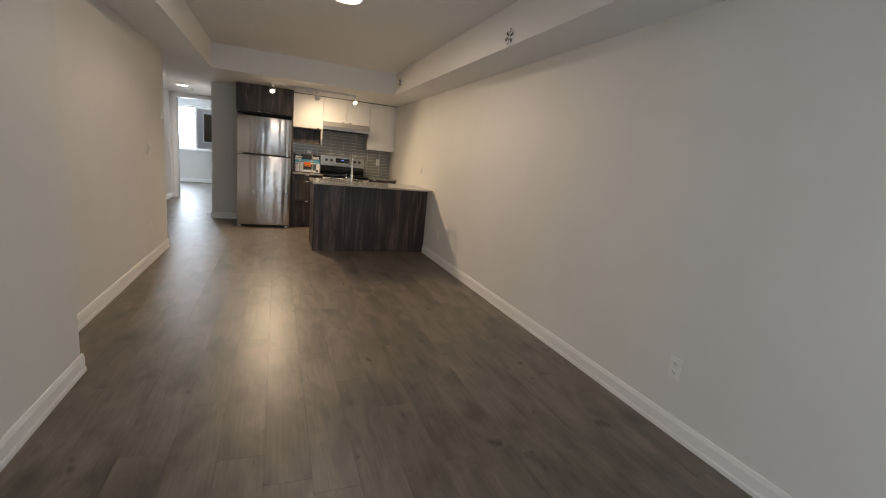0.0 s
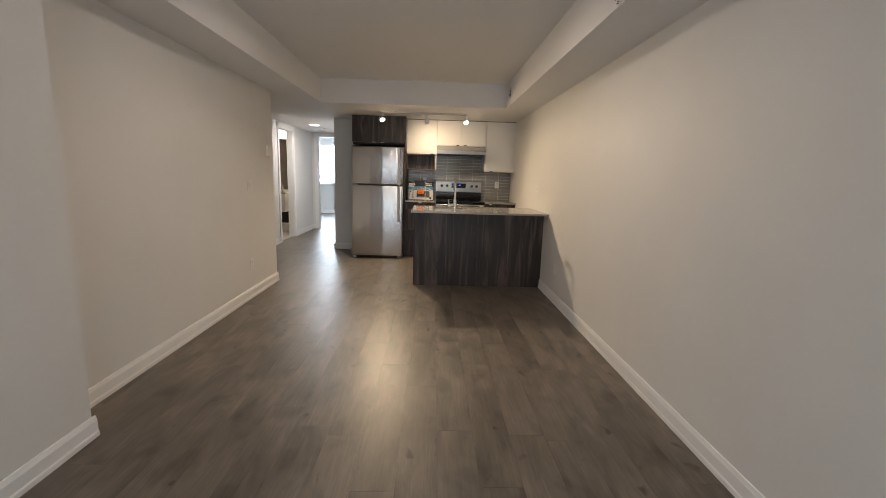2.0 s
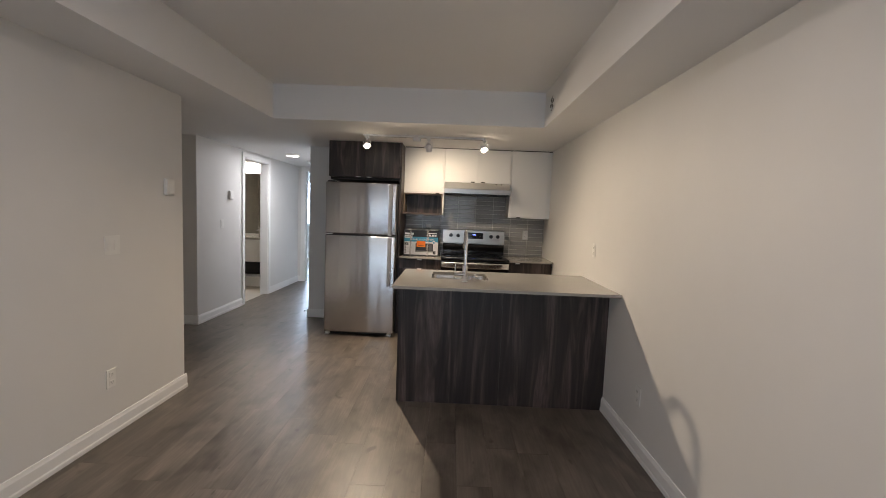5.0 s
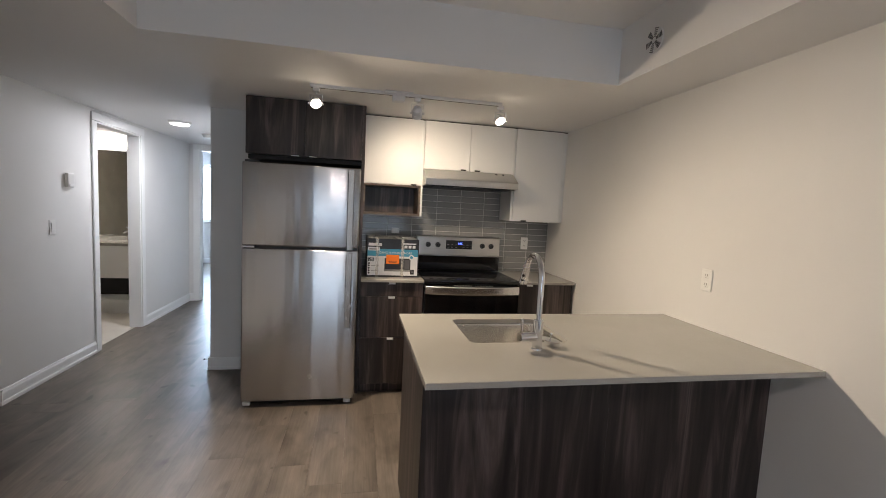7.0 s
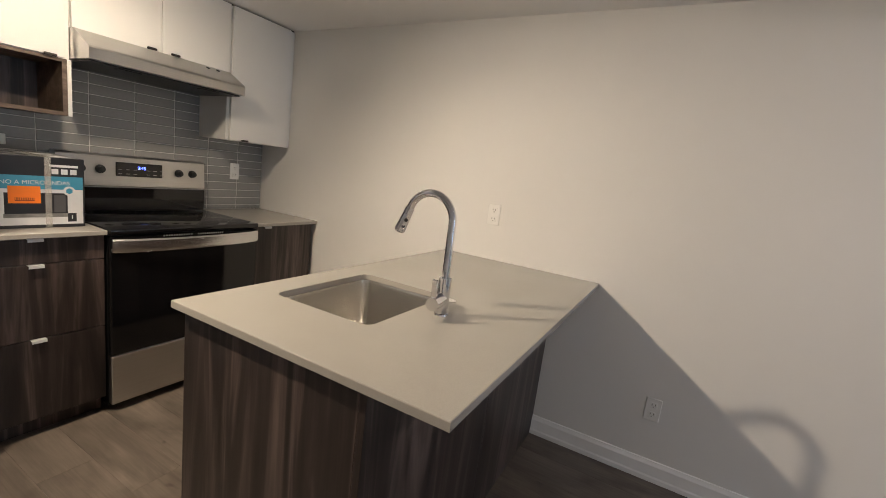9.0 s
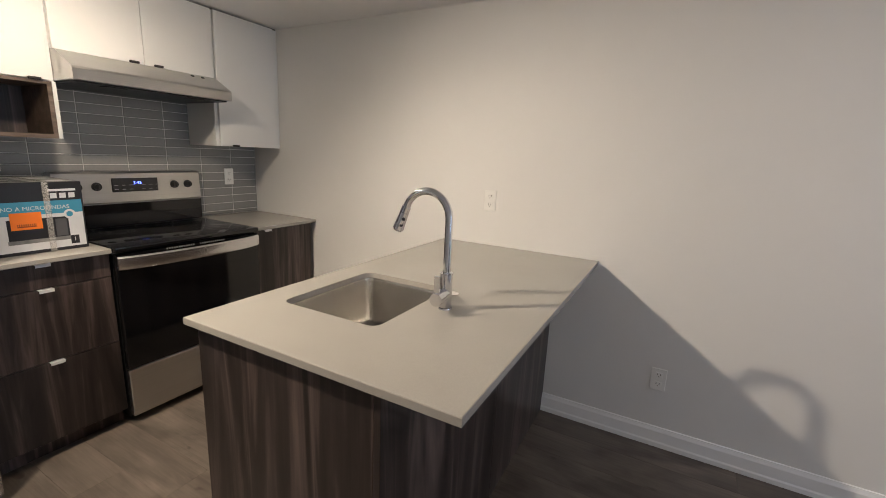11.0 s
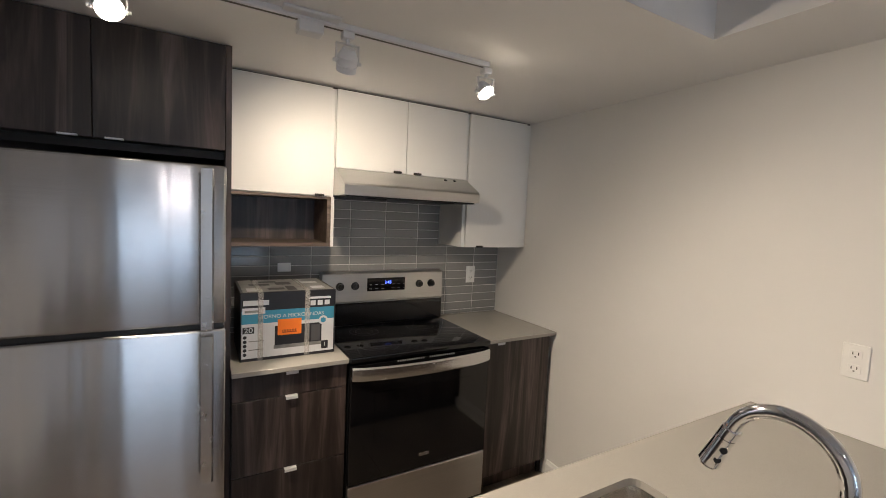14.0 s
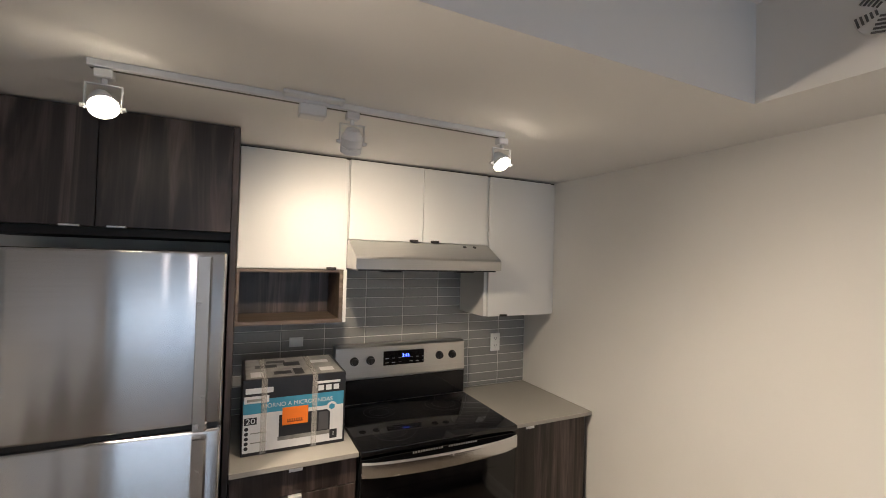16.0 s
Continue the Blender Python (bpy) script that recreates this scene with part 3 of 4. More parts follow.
# refrigerator
FX0, FX1, FY = -0.177, 0.606, 8.157
d = thing("refrigerator", (0.21, 8.5, 0), "brushed stainless top-freezer refrigerator beside the dark cabinets", "refrigerator")
part("body", boxes((FX0 + 0.004, FX1 - 0.004, FY + 0.075, 8.86, 0.035, 1.715), bevel=0.006), FRIDGE_SIDE, d, "dark grey cabinet body")
part("kick_grille", boxes((FX0 + 0.02, FX1 - 0.02, FY + 0.06, FY + 0.075, 0.012, 0.055)), BLACK, d, "black kick grille")
for nm, z0, z1 in (("freezer_door", 1.158, 1.725), ("fridge_door", 0.045, 1.140)):
    bm = boxes((FX0, FX1, FY, FY + 0.062, z0, z1), bevel=0.010, seg=3)
    door = part(nm, bm, STEEL, d, "brushed stainless door", True)
    part("gasket", boxes((FX0 + 0.012, FX1 - 0.012, FY + 0.0625, FY + 0.0745, z0 + 0.012, z1 - 0.012)), GASKET, door)
    h0, h1 = (1.150, 1.708) if z0 > 1 else (0.590, 1.125)
    prof = [(0.526, FY - 0.042), (0.560, FY - 0.046), (0.566, FY - 0.036), (0.566, FY - 0.004), (0.552, FY - 0.004), (0.552, FY - 0.030), (0.528, FY - 0.034)]
    bm = extruded([(a, c) for a, c in prof], 2, h0, h1)
    part("handle", bm, SATIN, door, "pale upright metal bar handle", False)
part("seam", boxes((FX0 + 0.01, FX1 - 0.01, FY + 0.018, FY + 0.06, 1.1405, 1.1575)), BLACK, d)
part("hinge", boxes((FX0 + 0.003, FX0 + 0.085, FY - 0.004, FY + 0.016, 1.142, 1.1565), bevel=0.003), CHROME, d, "bright hinge plate")
part("hinge_cover", boxes((FX0 + 0.01, FX0 + 0.09, FY + 0.03, FY + 0.12, 1.7255, 1.742), bevel=0.005), FRIDGE_SIDE, d)
for x in (FX0 + 0.03, FX1 - 0.05):
    part("foot", boxes((x - 0.025, x + 0.025, FY + 0.035, FY + 0.075, 0.0, 0.03), bevel=0.005), PLASTIC, d, "pale roller foot")
part("badge", rod((0.29, FY - 0.0003, 0.22), (0, -1, 0), 0.016, 0.015, 0.0015, seg=24), SATIN, d, "small round badge")

# cabinets round the refrigerator
structure("filler_panel", boxes((0.610, 0.632, 8.343, NORTH - 0.002, 0.0, LOW - 0.004), bevel=0.0015), DARK, "tall dark wood end panel beside the fridge", "panel")
d = thing("fridge_cabinet", (0.2, 8.6, 1.79), "dark wood wall cabinet above the refrigerator", "cabinet")
part("body", boxes((-0.200, 0.6095, 8.364, NORTH - 0.002, 1.800, LOW - 0.006)), DARK, d)
# Underside coloured near-black as the shade above the fridge.
part("bottom_panel", boxes((-0.200, 0.6095, 8.42, NORTH - 0.002, 1.770, 1.7995)), EDGE, d)
for x0, x1, px in ((-0.200, 0.2005, 0.137), (0.2035, 0.6090, 0.263)):
    dr = part("door", boxes((x0, x1, 8.344, 8.363, 1.800, LOW - 0.006), bevel=0.001), DARK, d)
    part("pull", boxes((px - 0.027, px + 0.027, 8.330, 8.3435, 1.797, 1.804), bevel=0.0015), PULL, dr, "small metal edge pull")

UY = 8.615


def wall_cabinet(label, x0, x1, z0, doors, niche=False):
    d = thing("wall_cabinet", ((x0 + x1) / 2, 8.77, z0), label, "cabinet", "white wall cabinets")
    top = LOW - 0.012
    zb = 1.655 if niche else z0
    part("body", boxes((x0, x1, UY + 0.021, NORTH - 0.012, zb, top)), WHITE, d)
    # Dark strip coloured as the shade between cabinet top and ceiling.
    part("ceiling_gap_shade", boxes((x0, x1, UY + 0.03, NORTH - 0.012, top + 0.001, LOW - 0.001)), EDGE, d)
    for a, c, px, pm in doors:
        dr = part("door", boxes((a, c, UY, UY + 0.019, zb + (0.004 if niche else 0), top), bevel=0.0012), WHITE, d)
        if px:
            part("pull", boxes((px - 0.022, px + 0.022, UY - 0.016, UY - 0.0006, zb + 0.0, zb + 0.011), bevel=0.002), pm, dr, "small dark edge pull")
    if niche:
        part("side_panel", boxes((x1 - 0.016, x1, UY, NORTH - 0.012, z0, zb - 0.0005), bevel=0.001), WHITE, d)
        a, c = x0, x1 - 0.0165
        n = part("niche", boxes((a, c, UY + 0.001, NORTH - 0.013, z0, z0 + 0.018), (a, c, UY + 0.001, NORTH - 0.013, zb - 0.014, zb - 0.0006), (a, a + 0.013, UY + 0.001, NORTH - 0.013, z0 + 0.018, zb - 0.014), (c - 0.018, c, UY + 0.001, NORTH - 0.013, z0 + 0.018, zb - 0.014)), NICHE, d, "open brown wood shelf niche")
        part("back_panel", boxes((a + 0.0135, c - 0.0185, NORTH - 0.035, NORTH - 0.03, z0 + 0.0185, zb - 0.0145)), DARK, n)


wall_cabinet("white flat wall cabinet over an open wood niche", 0.634, 1.117, 1.402, ((0.636, 1.098, 1.04, EDGE),), True)
wall_cabinet("white flat two-door wall cabinet above the range hood", 1.119, 1.900, 1.803, ((1.121, 1.5085, 1.457, EDGE), (1.5115, 1.899, 1.577, EDGE)))
wall_cabinet("white flat wall cabinet beside the range hood", 1.902, 2.398, 1.400, ((1.920, 2.352, 2.02, EDGE),))

# range hood
d = thing("range_hood", (1.505, 8.7, 1.655), "brushed stainless under-cabinet range hood above the stove", "range hood")
part("body", extruded([(8.448, 1.664), (8.448, 1.712), (8.456, 1.722), (8.595, 1.7995), (8.915, 1.7995), (8.915, 1.664)], 0, 1.119, 1.893), STEEL_H, d)
part("filter_panel", boxes((1.135, 1.877, 8.475, 8.905, 1.656, 1.6635)), BLACK, d, "dark filter underside")
for x in (1.30, 1.70):
    part("lens", boxes((x - 0.05, x + 0.05, 8.48, 8.53, 1.651, 1.6555), bevel=0.002), BLACK, d)
for x in (1.735, 1.795):
    part("button", rod((x, 8.566, 1.7845), (0, -0.49, 0.87), 0.010, 0.010, 0.003, seg=14), BLACK, d)

# range
RX0, RX1, RY = 1.119, 1.897, 8.285
d = thing("range", (1.505, 8.6, 0), "stainless electric range with a black glass cooktop", "range")
part("body", boxes((RX0 + 0.004, RX1 - 0.004, RY + 0.03, 8.90, 0.03, 0.893)), BLACK, d)
part("cooktop", boxes((RX0, RX1, RY - 0.012, 8.83, 0.894, 0.921), bevel=0.006, seg=2), BLACK_GLASS, d, "black glass cooktop", True)
for x, y, r in ((1.31, 8.42, 0.10), (1.70, 8.42, 0.085), (1.32, 8.68, 0.08), (1.69, 8.68, 0.105)):
    bm = bmesh.new()
    for rr in (r, r * 0.62):
        a = [bm.verts.new((x + rr * math.cos(t), y + rr * math.sin(t), 0.9216)) for t in (k * math.pi / 20 for k in range(40))]
        c = [bm.verts.new((x + (rr - 0.0015) * math.cos(t), y + (rr - 0.0015) * math.sin(t), 0.9216)) for t in (k * math.pi / 20 for k in range(40))]
        for k in range(40):
            bm.faces.new((a[k], a[(k + 1) % 40], c[(k + 1) % 40], c[k]))
    part("burner_ring", bm, GASKET, d)
guard = part("backguard", extruded([(8.835, 0.925), (8.842, 1.055), (8.828, 1.062), (8.838, 1.222), (8.850, 1.232), (8.905, 1.232), (8.905, 0.925)], 0, RX0 + 0.003, RX1 - 0.003), STEEL_H, d, "stainless control panel")
part("backguard_base", boxes((RX0 + 0.004, RX1 - 0.004, 8.826, 8.8345, 0.9225, 1.052), bevel=0.002), BLACK_GLASS, d, "black glossy strip")
part("display", boxes((1.385, 1.628, 8.8265, 8.834, 1.118, 1.196), bevel=0.001), BLACK_GLASS, guard, "black control display")
lettering("clock_digits", "3:45", 0.026, CLOCK, pose(1.515, 8.8258, 1.168, 90, 0, 0), d)
for i in range(12):
    x = 1.405 + (i % 6) * 0.038 + (0.03 if i % 6 > 2 else 0)
    part("key", boxes((x - 0.009, x + 0.009, 8.8256, 8.8264, 1.131 + (i // 6) * 0.024, 1.134 + (i // 6) * 0.024)), CARD_GREY, guard)
for x in (1.222, 1.312, 1.728, 1.812):
    k = part("knob", disc(rod((x, 8.8325, 1.152), (0, -1, 0), 0.024, 0.022, 0.010), (x, 8.8225, 1.152), (0, -1, 0), 0.018, 0.016, 0.016), BLACK, d, "black round control knob", True)
    part("pointer", boxes((x - 0.0035, x + 0.0035, 8.800, 8.8063, 1.138, 1.166)), GASKET, k)
door = part("oven_door", boxes((RX0 + 0.003, RX1 - 0.003, RY - 0.006, RY + 0.029, 0.302, 0.885), bevel=0.004), BLACK_GLASS, d, "black glass oven door")
part("window_pane", boxes((1.24, 1.78, RY - 0.0075, RY - 0.0063, 0.40, 0.74)), BLACK_GLASS, door)
bm = bmesh.new()
prev = None
for i in range(17):
    u = i / 16
    x = RX0 + 0.006 + (RX1 - RX0 - 0.012) * u
    y = RY - 0.012 - 0.045 * (1 - (2 * u - 1) ** 2) ** 0.7
    ring = [bm.verts.new(p) for p in ((x, y, 0.812), (x, y - 0.006, 0.822), (x, y - 0.006, 0.868), (x, y, 0.876), (x, y + 0.010, 0.868), (x, y + 0.010, 0.822))]
    if prev:
        for k in range(6):
            bm.faces.new((prev[k], prev[(k + 1) % 6], ring[(k + 1) % 6], ring[k]))
    else:
        bm.faces.new(ring)
    prev = ring
bm.faces.new(prev)
part("handle", bm, SATIN, door, "wide bowed stainless handle", True)
for i in range(26):
    x = 1.35 + i * 0.0125
    if not 11 < i < 14:
        part("vent_slot", boxes((x, x + 0.007, RY - 0.0075, RY - 0.0063, 0.874, 0.882)), CARD_GREY, door)
part("drawer", boxes((RX0 + 0.003, RX1 - 0.003, RY - 0.004, RY + 0.029, 0.045, 0.296), bevel=0.004), STEEL_H, d, "stainless storage drawer")
for x in (RX0 + 0.05, RX1 - 0.05):
    part("foot", rod((x, RY + 0.1, 0), (0, 0, 1), 0.015, 0.015, 0.03, seg=12), BLACK, d)
part("badge", boxes((1.487, 1.545, RY - 0.0072, RY - 0.0062, 0.366, 0.382), bevel=0.0003), SATIN, d, "small silver badge")

# base cabinets
BY = 8.318
d = thing("base_cabinet", (0.87, 8.6, 0), "dark wood base cabinet with three drawers", "cabinet", "dark base cabinets")
# Near-black carcass gives the gaps between drawer fronts their shade.
part("body", boxes((0.634, 1.114, BY + 0.021, NORTH - 0.002, 0.10, 0.892)), EDGE, d)
part("toe_kick", boxes((0.634, 1.114, BY + 0.06, BY + 0.075, 0.0, 0.0995)), DARK, d)
for z0, z1 in ((0.782, 0.889), (0.455, 0.778), (0.085, 0.451)):
    dr = part("drawer_front", boxes((0.637, 1.1125, BY, BY + 0.019, z0, z1), bevel=0.001), DARK, d)
    pull(0.87, BY, z1 - 0.0005, dr)
d = thing("base_cabinet", (2.14, 8.6, 0), "dark wood single-door base cabinet in the corner", "cabinet", "dark base cabinets")
part("body", boxes((1.902, 2.372, BY + 0.021, NORTH - 0.002, 0.10, 0.892)), DARK, d)
part("toe_kick", boxes((1.902, 2.372, BY + 0.06, BY + 0.075, 0.0, 0.0995)), DARK, d)
dr = part("door", boxes((1.903, 2.372, BY, BY + 0.019, 0.105, 0.889), bevel=0.001), DARK, d)
pull(1.995, BY, 0.8885, dr)
part("filler", boxes((2.3725, EAST - 0.001, BY + 0.04, BY + 0.055, 0.0, 0.892)), DARK, d)
for nm, x0, x1 in (("counter_left", 0.6335, 1.116), ("counter_right", 1.900, EAST - 0.001)):
    tagged(part("countertop", boxes((x0, x1, 8.292, NORTH - 0.013, 0.8935, 0.915), bevel=0.002), QUARTZ, None), "grey quartz countertop on a dark base cabinet", "countertop")

# peninsula
PX, PY0, PY1 = 0.852, 6.553, 7.222
d = thing("peninsula_cabinet", (1.6, 6.9, 0), "dark wood peninsula cabinet under the quartz counter", "cabinet")
part("end_panel", boxes((PX, PX + 0.02, PY0 + 0.0205, PY1, 0.0, 0.8925), bevel=0.001), DARK, d)
part("front_panel", boxes((PX, 1.62, PY0, PY0 + 0.02, 0.0, 0.8925), bevel=0.0008), DARK, d)
part("front_panel", boxes((1.6206, EAST - 0.001, PY0, PY0 + 0.02, 0.0, 0.8925), bevel=0.0008), DARK, d)
part("back_panel", boxes((PX + 0.0205, EAST - 0.001, PY1 - 0.02, PY1 - 0.001, 0.10, 0.8925)), DARK, d)
part("toe_kick", boxes((PX + 0.0205, EAST - 0.001, PY1 - 0.08, PY1 - 0.065, 0.0, 0.0995)), DARK, d)

CX0, CY0, CY1, CZ0, CZ1 = 0.824, 6.340, 7.242, 0.8935, 0.915
SX0, SX1, SY0, SY1, SR = 1.078, 1.530, 6.742, 7.126, 0.035


def rounded(x0, x1, y0, y1, r, seg=5):
    pts = []
    for cx, cy, a0 in ((x1 - r, y1 - r, 0), (x0 + r, y1 - r, 90), (x0 + r, y0 + r, 180), (x1 - r, y0 + r, 270)):
        pts += [(cx + r * math.cos(radians(a0 + 90 * k / seg)), cy + r * math.sin(radians(a0 + 90 * k / seg))) for k in range(seg + 1)]
    return pts


def slab_with_hole():
    bm = bmesh.new()
    hole = rounded(SX0, SX1, SY0, SY1, SR)
    per = len(hole) // 4
    e = 0.002
    corners = [(EAST - 0.001, CY1), (CX0, CY1), (CX0, CY0), (EAST - 0.001, CY0)]
    inner = [(EAST - 0.001 - e, CY1 - e), (CX0 + e, CY1 - e), (CX0 + e, CY0 + e), (EAST - 0.001 - e, CY0 + e)]
    for z in (CZ1, CZ0):
        h = [bm.verts.new((x, y, z)) for x, y in hole]
        o = [bm.verts.new((x, y, z)) for x, y in (inner if z == CZ1 else corners)]
        for k in range(4):
            for i in range(per - 1):
                bm.faces.new((o[k], h[k * per + i], h[k * per + i + 1]))
            bm.faces.new((o[k], h[k * per + per - 1], h[(k + 1) * per % len(h)], o[(k + 1) % 4]))
        if z == CZ1:
            top_h, top_o = h, o
    mid = [bm.verts.new((x, y, CZ1 - e)) for x, y in corners]
    for k in range(4):
        bm.faces.new((top_o[k], top_o[(k + 1) % 4], mid[(k + 1) % 4], mid[k]))
        bm.faces.new((mid[k], mid[(k + 1) % 4], o[(k + 1) % 4], o[k]))
    for i in range(len(h)):
        bm.faces.new((top_h[i], top_h[(i + 1) % len(h)], h[(i + 1) % len(h)], h[i]))
    return bm


tagged(part("countertop", slab_with_hole(), QUARTZ, None), "beige-grey quartz peninsula countertop with a sink cut-out", "countertop")


def sink_bowl():
    bm = bmesh.new()
    rings = []
    levels = ((CZ0 - 0.0008, -0.012, SR), (CZ0 - 0.002, -0.001, SR), (CZ0 - 0.015, 0.002, SR), (0.735, 0.008, SR), (0.714, 0.014, SR), (0.705, 0.034, SR * 0.8), (0.701, 0.15, 0.02))
    for z, inset, r in levels:
        rings.append([bm.verts.new((x, y, z)) for x, y in rounded(SX0 + inset, SX1 - inset, SY0 + inset, SY1 - inset, r)])
    for a, c in zip(rings, rings[1:]):
        for k in range(len(a)):
            bm.faces.new((a[k], a[(k + 1) % len(a)], c[(k + 1) % len(a)], c[k]))
    bm.faces.new(rings[-1])
    return bm


d = thing("sink", (1.304, 6.934, 0.705), "square undermount stainless steel sink in the peninsula", "sink")
part("bowl", sink_bowl(), SINK, d, smooth=True)
part("drain", disc(rod((1.304, 6.95, 0.7015), (0, 0, 1), 0.055, 0.052, 0.003, seg=32), (1.304, 6.95, 0.7045), (0, 0, 1), 0.038, 0.02, 0.001, seg=32), SATIN, d, "round drain with a dark strainer", True)
part("strainer", rod((1.304, 6.95, 0.7057), (0, 0, 1), 0.033, 0.03, 0.002, seg=24), BLACK, d, smooth=True)

# faucet
TX, TY = 1.335, 6.655
d = thing("faucet", (TX, TY, CZ1), "chrome gooseneck pull-down kitchen faucet at the sink", "faucet")
part("base", disc(rod((TX, TY, CZ1), (0, 0, 1), 0.023, 0.022, 0.005), (TX, TY, CZ1 + 0.006), (0, 0, 1), 0.0205, 0.0205, 0.115), CHROME, d, smooth=True)
arc = [(TX, TY, CZ1 + 0.12), (TX, TY, CZ1 + 0.2)]
R = 0.082
arc += [(TX, TY + R - R * math.cos(a), CZ1 + 0.295 + R * math.sin(a)) for a in (math.pi * k / 20 for k in range(19))]
part("spout", tube(bmesh.new(), arc, 0.0125, 18), CHROME, d, "tall curved chrome spout", True)
end, way = Vector(arc[-1]), (Vector(arc[-1]) - Vector(arc[-2])).normalized()
spray = part("spray_head", disc(disc(rod(end, way, 0.0155, 0.0155, 0.02), end + way * 0.021, way, 0.0155, 0.0185, 0.062), end + way * 0.083, way, 0.0185, 0.015, 0.006), CHROME, d, "pull-down spray head", True)
for k in (0.045, 0.068):
    part("button", rod(end + way * k + Vector((-0.010, -0.0115, 0)), (-0.7, -0.7, 0.05), 0.0065, 0.006, 0.0035, seg=14), BLACK, spray)
lever = part("lever_hub", disc(rod((TX - 0.012, TY, CZ1 + 0.052), (-1, -0.12, 0), 0.0205, 0.0205, 0.036), (TX - 0.0485, TY - 0.0045, CZ1 + 0.052), (-1, -0.12, 0), 0.0215, 0.0205, 0.034), CHROME, d, smooth=True)
bm = boxes((TX - 0.077, TX - 0.070, TY - 0.016, TY + 0.002, CZ1 + 0.07, CZ1 + 0.128), bevel=0.002)
part("lever", bm, CHROME, lever, "flat upright lever")

d = thing("sink_strainer", (1.405, 6.69, CZ1), "loose chrome basket strainer lying beside the faucet", "strainer")
lean = Matrix.Translation((1.405, 6.69, CZ1 + 0.0005)) @ Matrix.Rotation(radians(9), 4, "Y")
for nm, r0, r1, z0, h in (("basket", 0.022, 0.028, 0.008, 0.016), ("rim", 0.041, 0.043, 0.024, 0.004), ("knob_stem", 0.003, 0.003, 0.028, 0.022), ("knob", 0.007, 0.006, 0.050, 0.006)):
    bm = rod((0, 0, z0), (0, 0, 1), r0, r1, h, seg=24)
    bm.transform(lean)
    part(nm, bm, CHROME, d, smooth=True)

# microwave carton on the left counter
MX0, MX1, MY, MZ0, MZ1 = 0.672, 1.081, 8.415, 0.9155, 1.218
d = thing("microwave_box", (0.88, 8.6, MZ0), "taped black, blue and white microwave carton with an orange sticker", "box")
bm = boxes((MX0, MX1, MY, 8.765, MZ0, MZ1), bevel=0.003, seg=2)
part("carton", bm, CARD_BLACK, d)
F = MY - 0.0006


def print_on(name, x0, x1, z0, z1, mat, layer=0, label=""):
    return part(name, boxes((MX0 + x0, MX0 + x1, F - 0.0004 * (layer + 1), F - 0.0004 * layer + 0.0003, MZ0 + z0, MZ0 + z1)), mat, d, label)


print_on("white_print", 0.006, 0.401, 0.014, 0.166, CARD_WHITE)
print_on("blue_print", 0.006, 0.401, 0.166, 0.222, CARD_BLUE)
print_on("logo_bar", 0.012, 0.115, 0.246, 0.268, CARD_WHITE, 0, "white logo block")
print_on("white_sticker", 0.008, 0.10, 0.208, 0.236, CARD_WHITE, 1)
print_on("sticker_line", 0.018, 0.075, 0.215, 0.225, CARD_GREY, 2)
print_on("number_field", 0.010, 0.056, 0.124, 0.152, CARD_BLACK, 1)
lettering("number", "20", 0.030, CARD_WHITE, pose(MX0 + 0.033, F - 0.0016, MZ0 + 0.1375, 90, 0, 0), d, 1.2)
lettering("title", "HORNO A MICROONDAS", 0.024, CARD_WHITE, pose(MX0 + 0.215, F - 0.0014, MZ0 + 0.193, 90, 0, 0), d, 1.0)
for i in range(5):
    z = 0.108 - i * 0.019
    part("icon", rod((MX0 + 0.019, F - 0.0002, MZ0 + z), (0, -1, 0), 0.0075, 0.0075, 0.0006, seg=16), CARD_BLACK, d)
    print_on("text_bar", 0.034, 0.095, z - 0.002, z + 0.002, CARD_GREY if i % 2 else CARD_WHITE, 1)
print_on("model_bar", 0.285, 0.385, 0.262, 0.272, CARD_WHITE)
for i in range(3):
    print_on("mark", 0.293 + i * 0.032, 0.316 + i * 0.032, 0.232, 0.254, CARD_WHITE, 0)
print_on("oven_picture", 0.140, 0.345, 0.058, 0.150, CARD_BLACK, 1, "printed picture of a black microwave oven")
print_on("oven_picture_base", 0.136, 0.345, 0.046, 0.062, CARD_GREY, 2)
print_on("oven_picture_panel", 0.298, 0.338, 0.066, 0.142, FRIDGE_SIDE, 2)
print_on("corner_mark", 0.345, 0.376, 0.024, 0.062, CARD_BLACK, 1)
lettering("corner_number", "1", 0.026, CARD_WHITE, pose(MX0 + 0.3605, F - 0.0016, MZ0 + 0.044, 90, 0, 0), d)
part("seal", rod((MX0 + 0.352, F - 0.0006, MZ0 + 0.160), (0, -1, 0), 0.021, 0.021, 0.0006, seg=28), CARD_WHITE, d)
part("seal_core", rod((MX0 + 0.352, F - 0.0012, MZ0 + 0.160), (0, -1, 0), 0.013, 0.013, 0.0005, seg=6), CARD_BLUE, d)
st = print_on("orange_sticker", 0.152, 0.254, 0.106, 0.178, ORANGE, 3, "bright orange sticker")
print_on("sticker_code", 0.172, 0.234, 0.116, 0.130, ORANGE_INK, 4)
for i in range(9):
    x = 0.174 + i * 0.007
    print_on("code_bar", x, x + 0.003, 0.120, 0.131, ORANGE, 5)
for x in (0.070, 0.268):
    tape = boxes((MX0 + x, MX0 + x + 0.022, F - 0.0032, F - 0.0028, MZ0 + 0.001, MZ1 + 0.0018), (MX0 + x, MX0 + x + 0.022, F - 0.0028, 8.766, MZ1 + 0.0008, MZ1 + 0.0018))
    part("tape", tape, TAPE, d, "clear plastic packing strap")
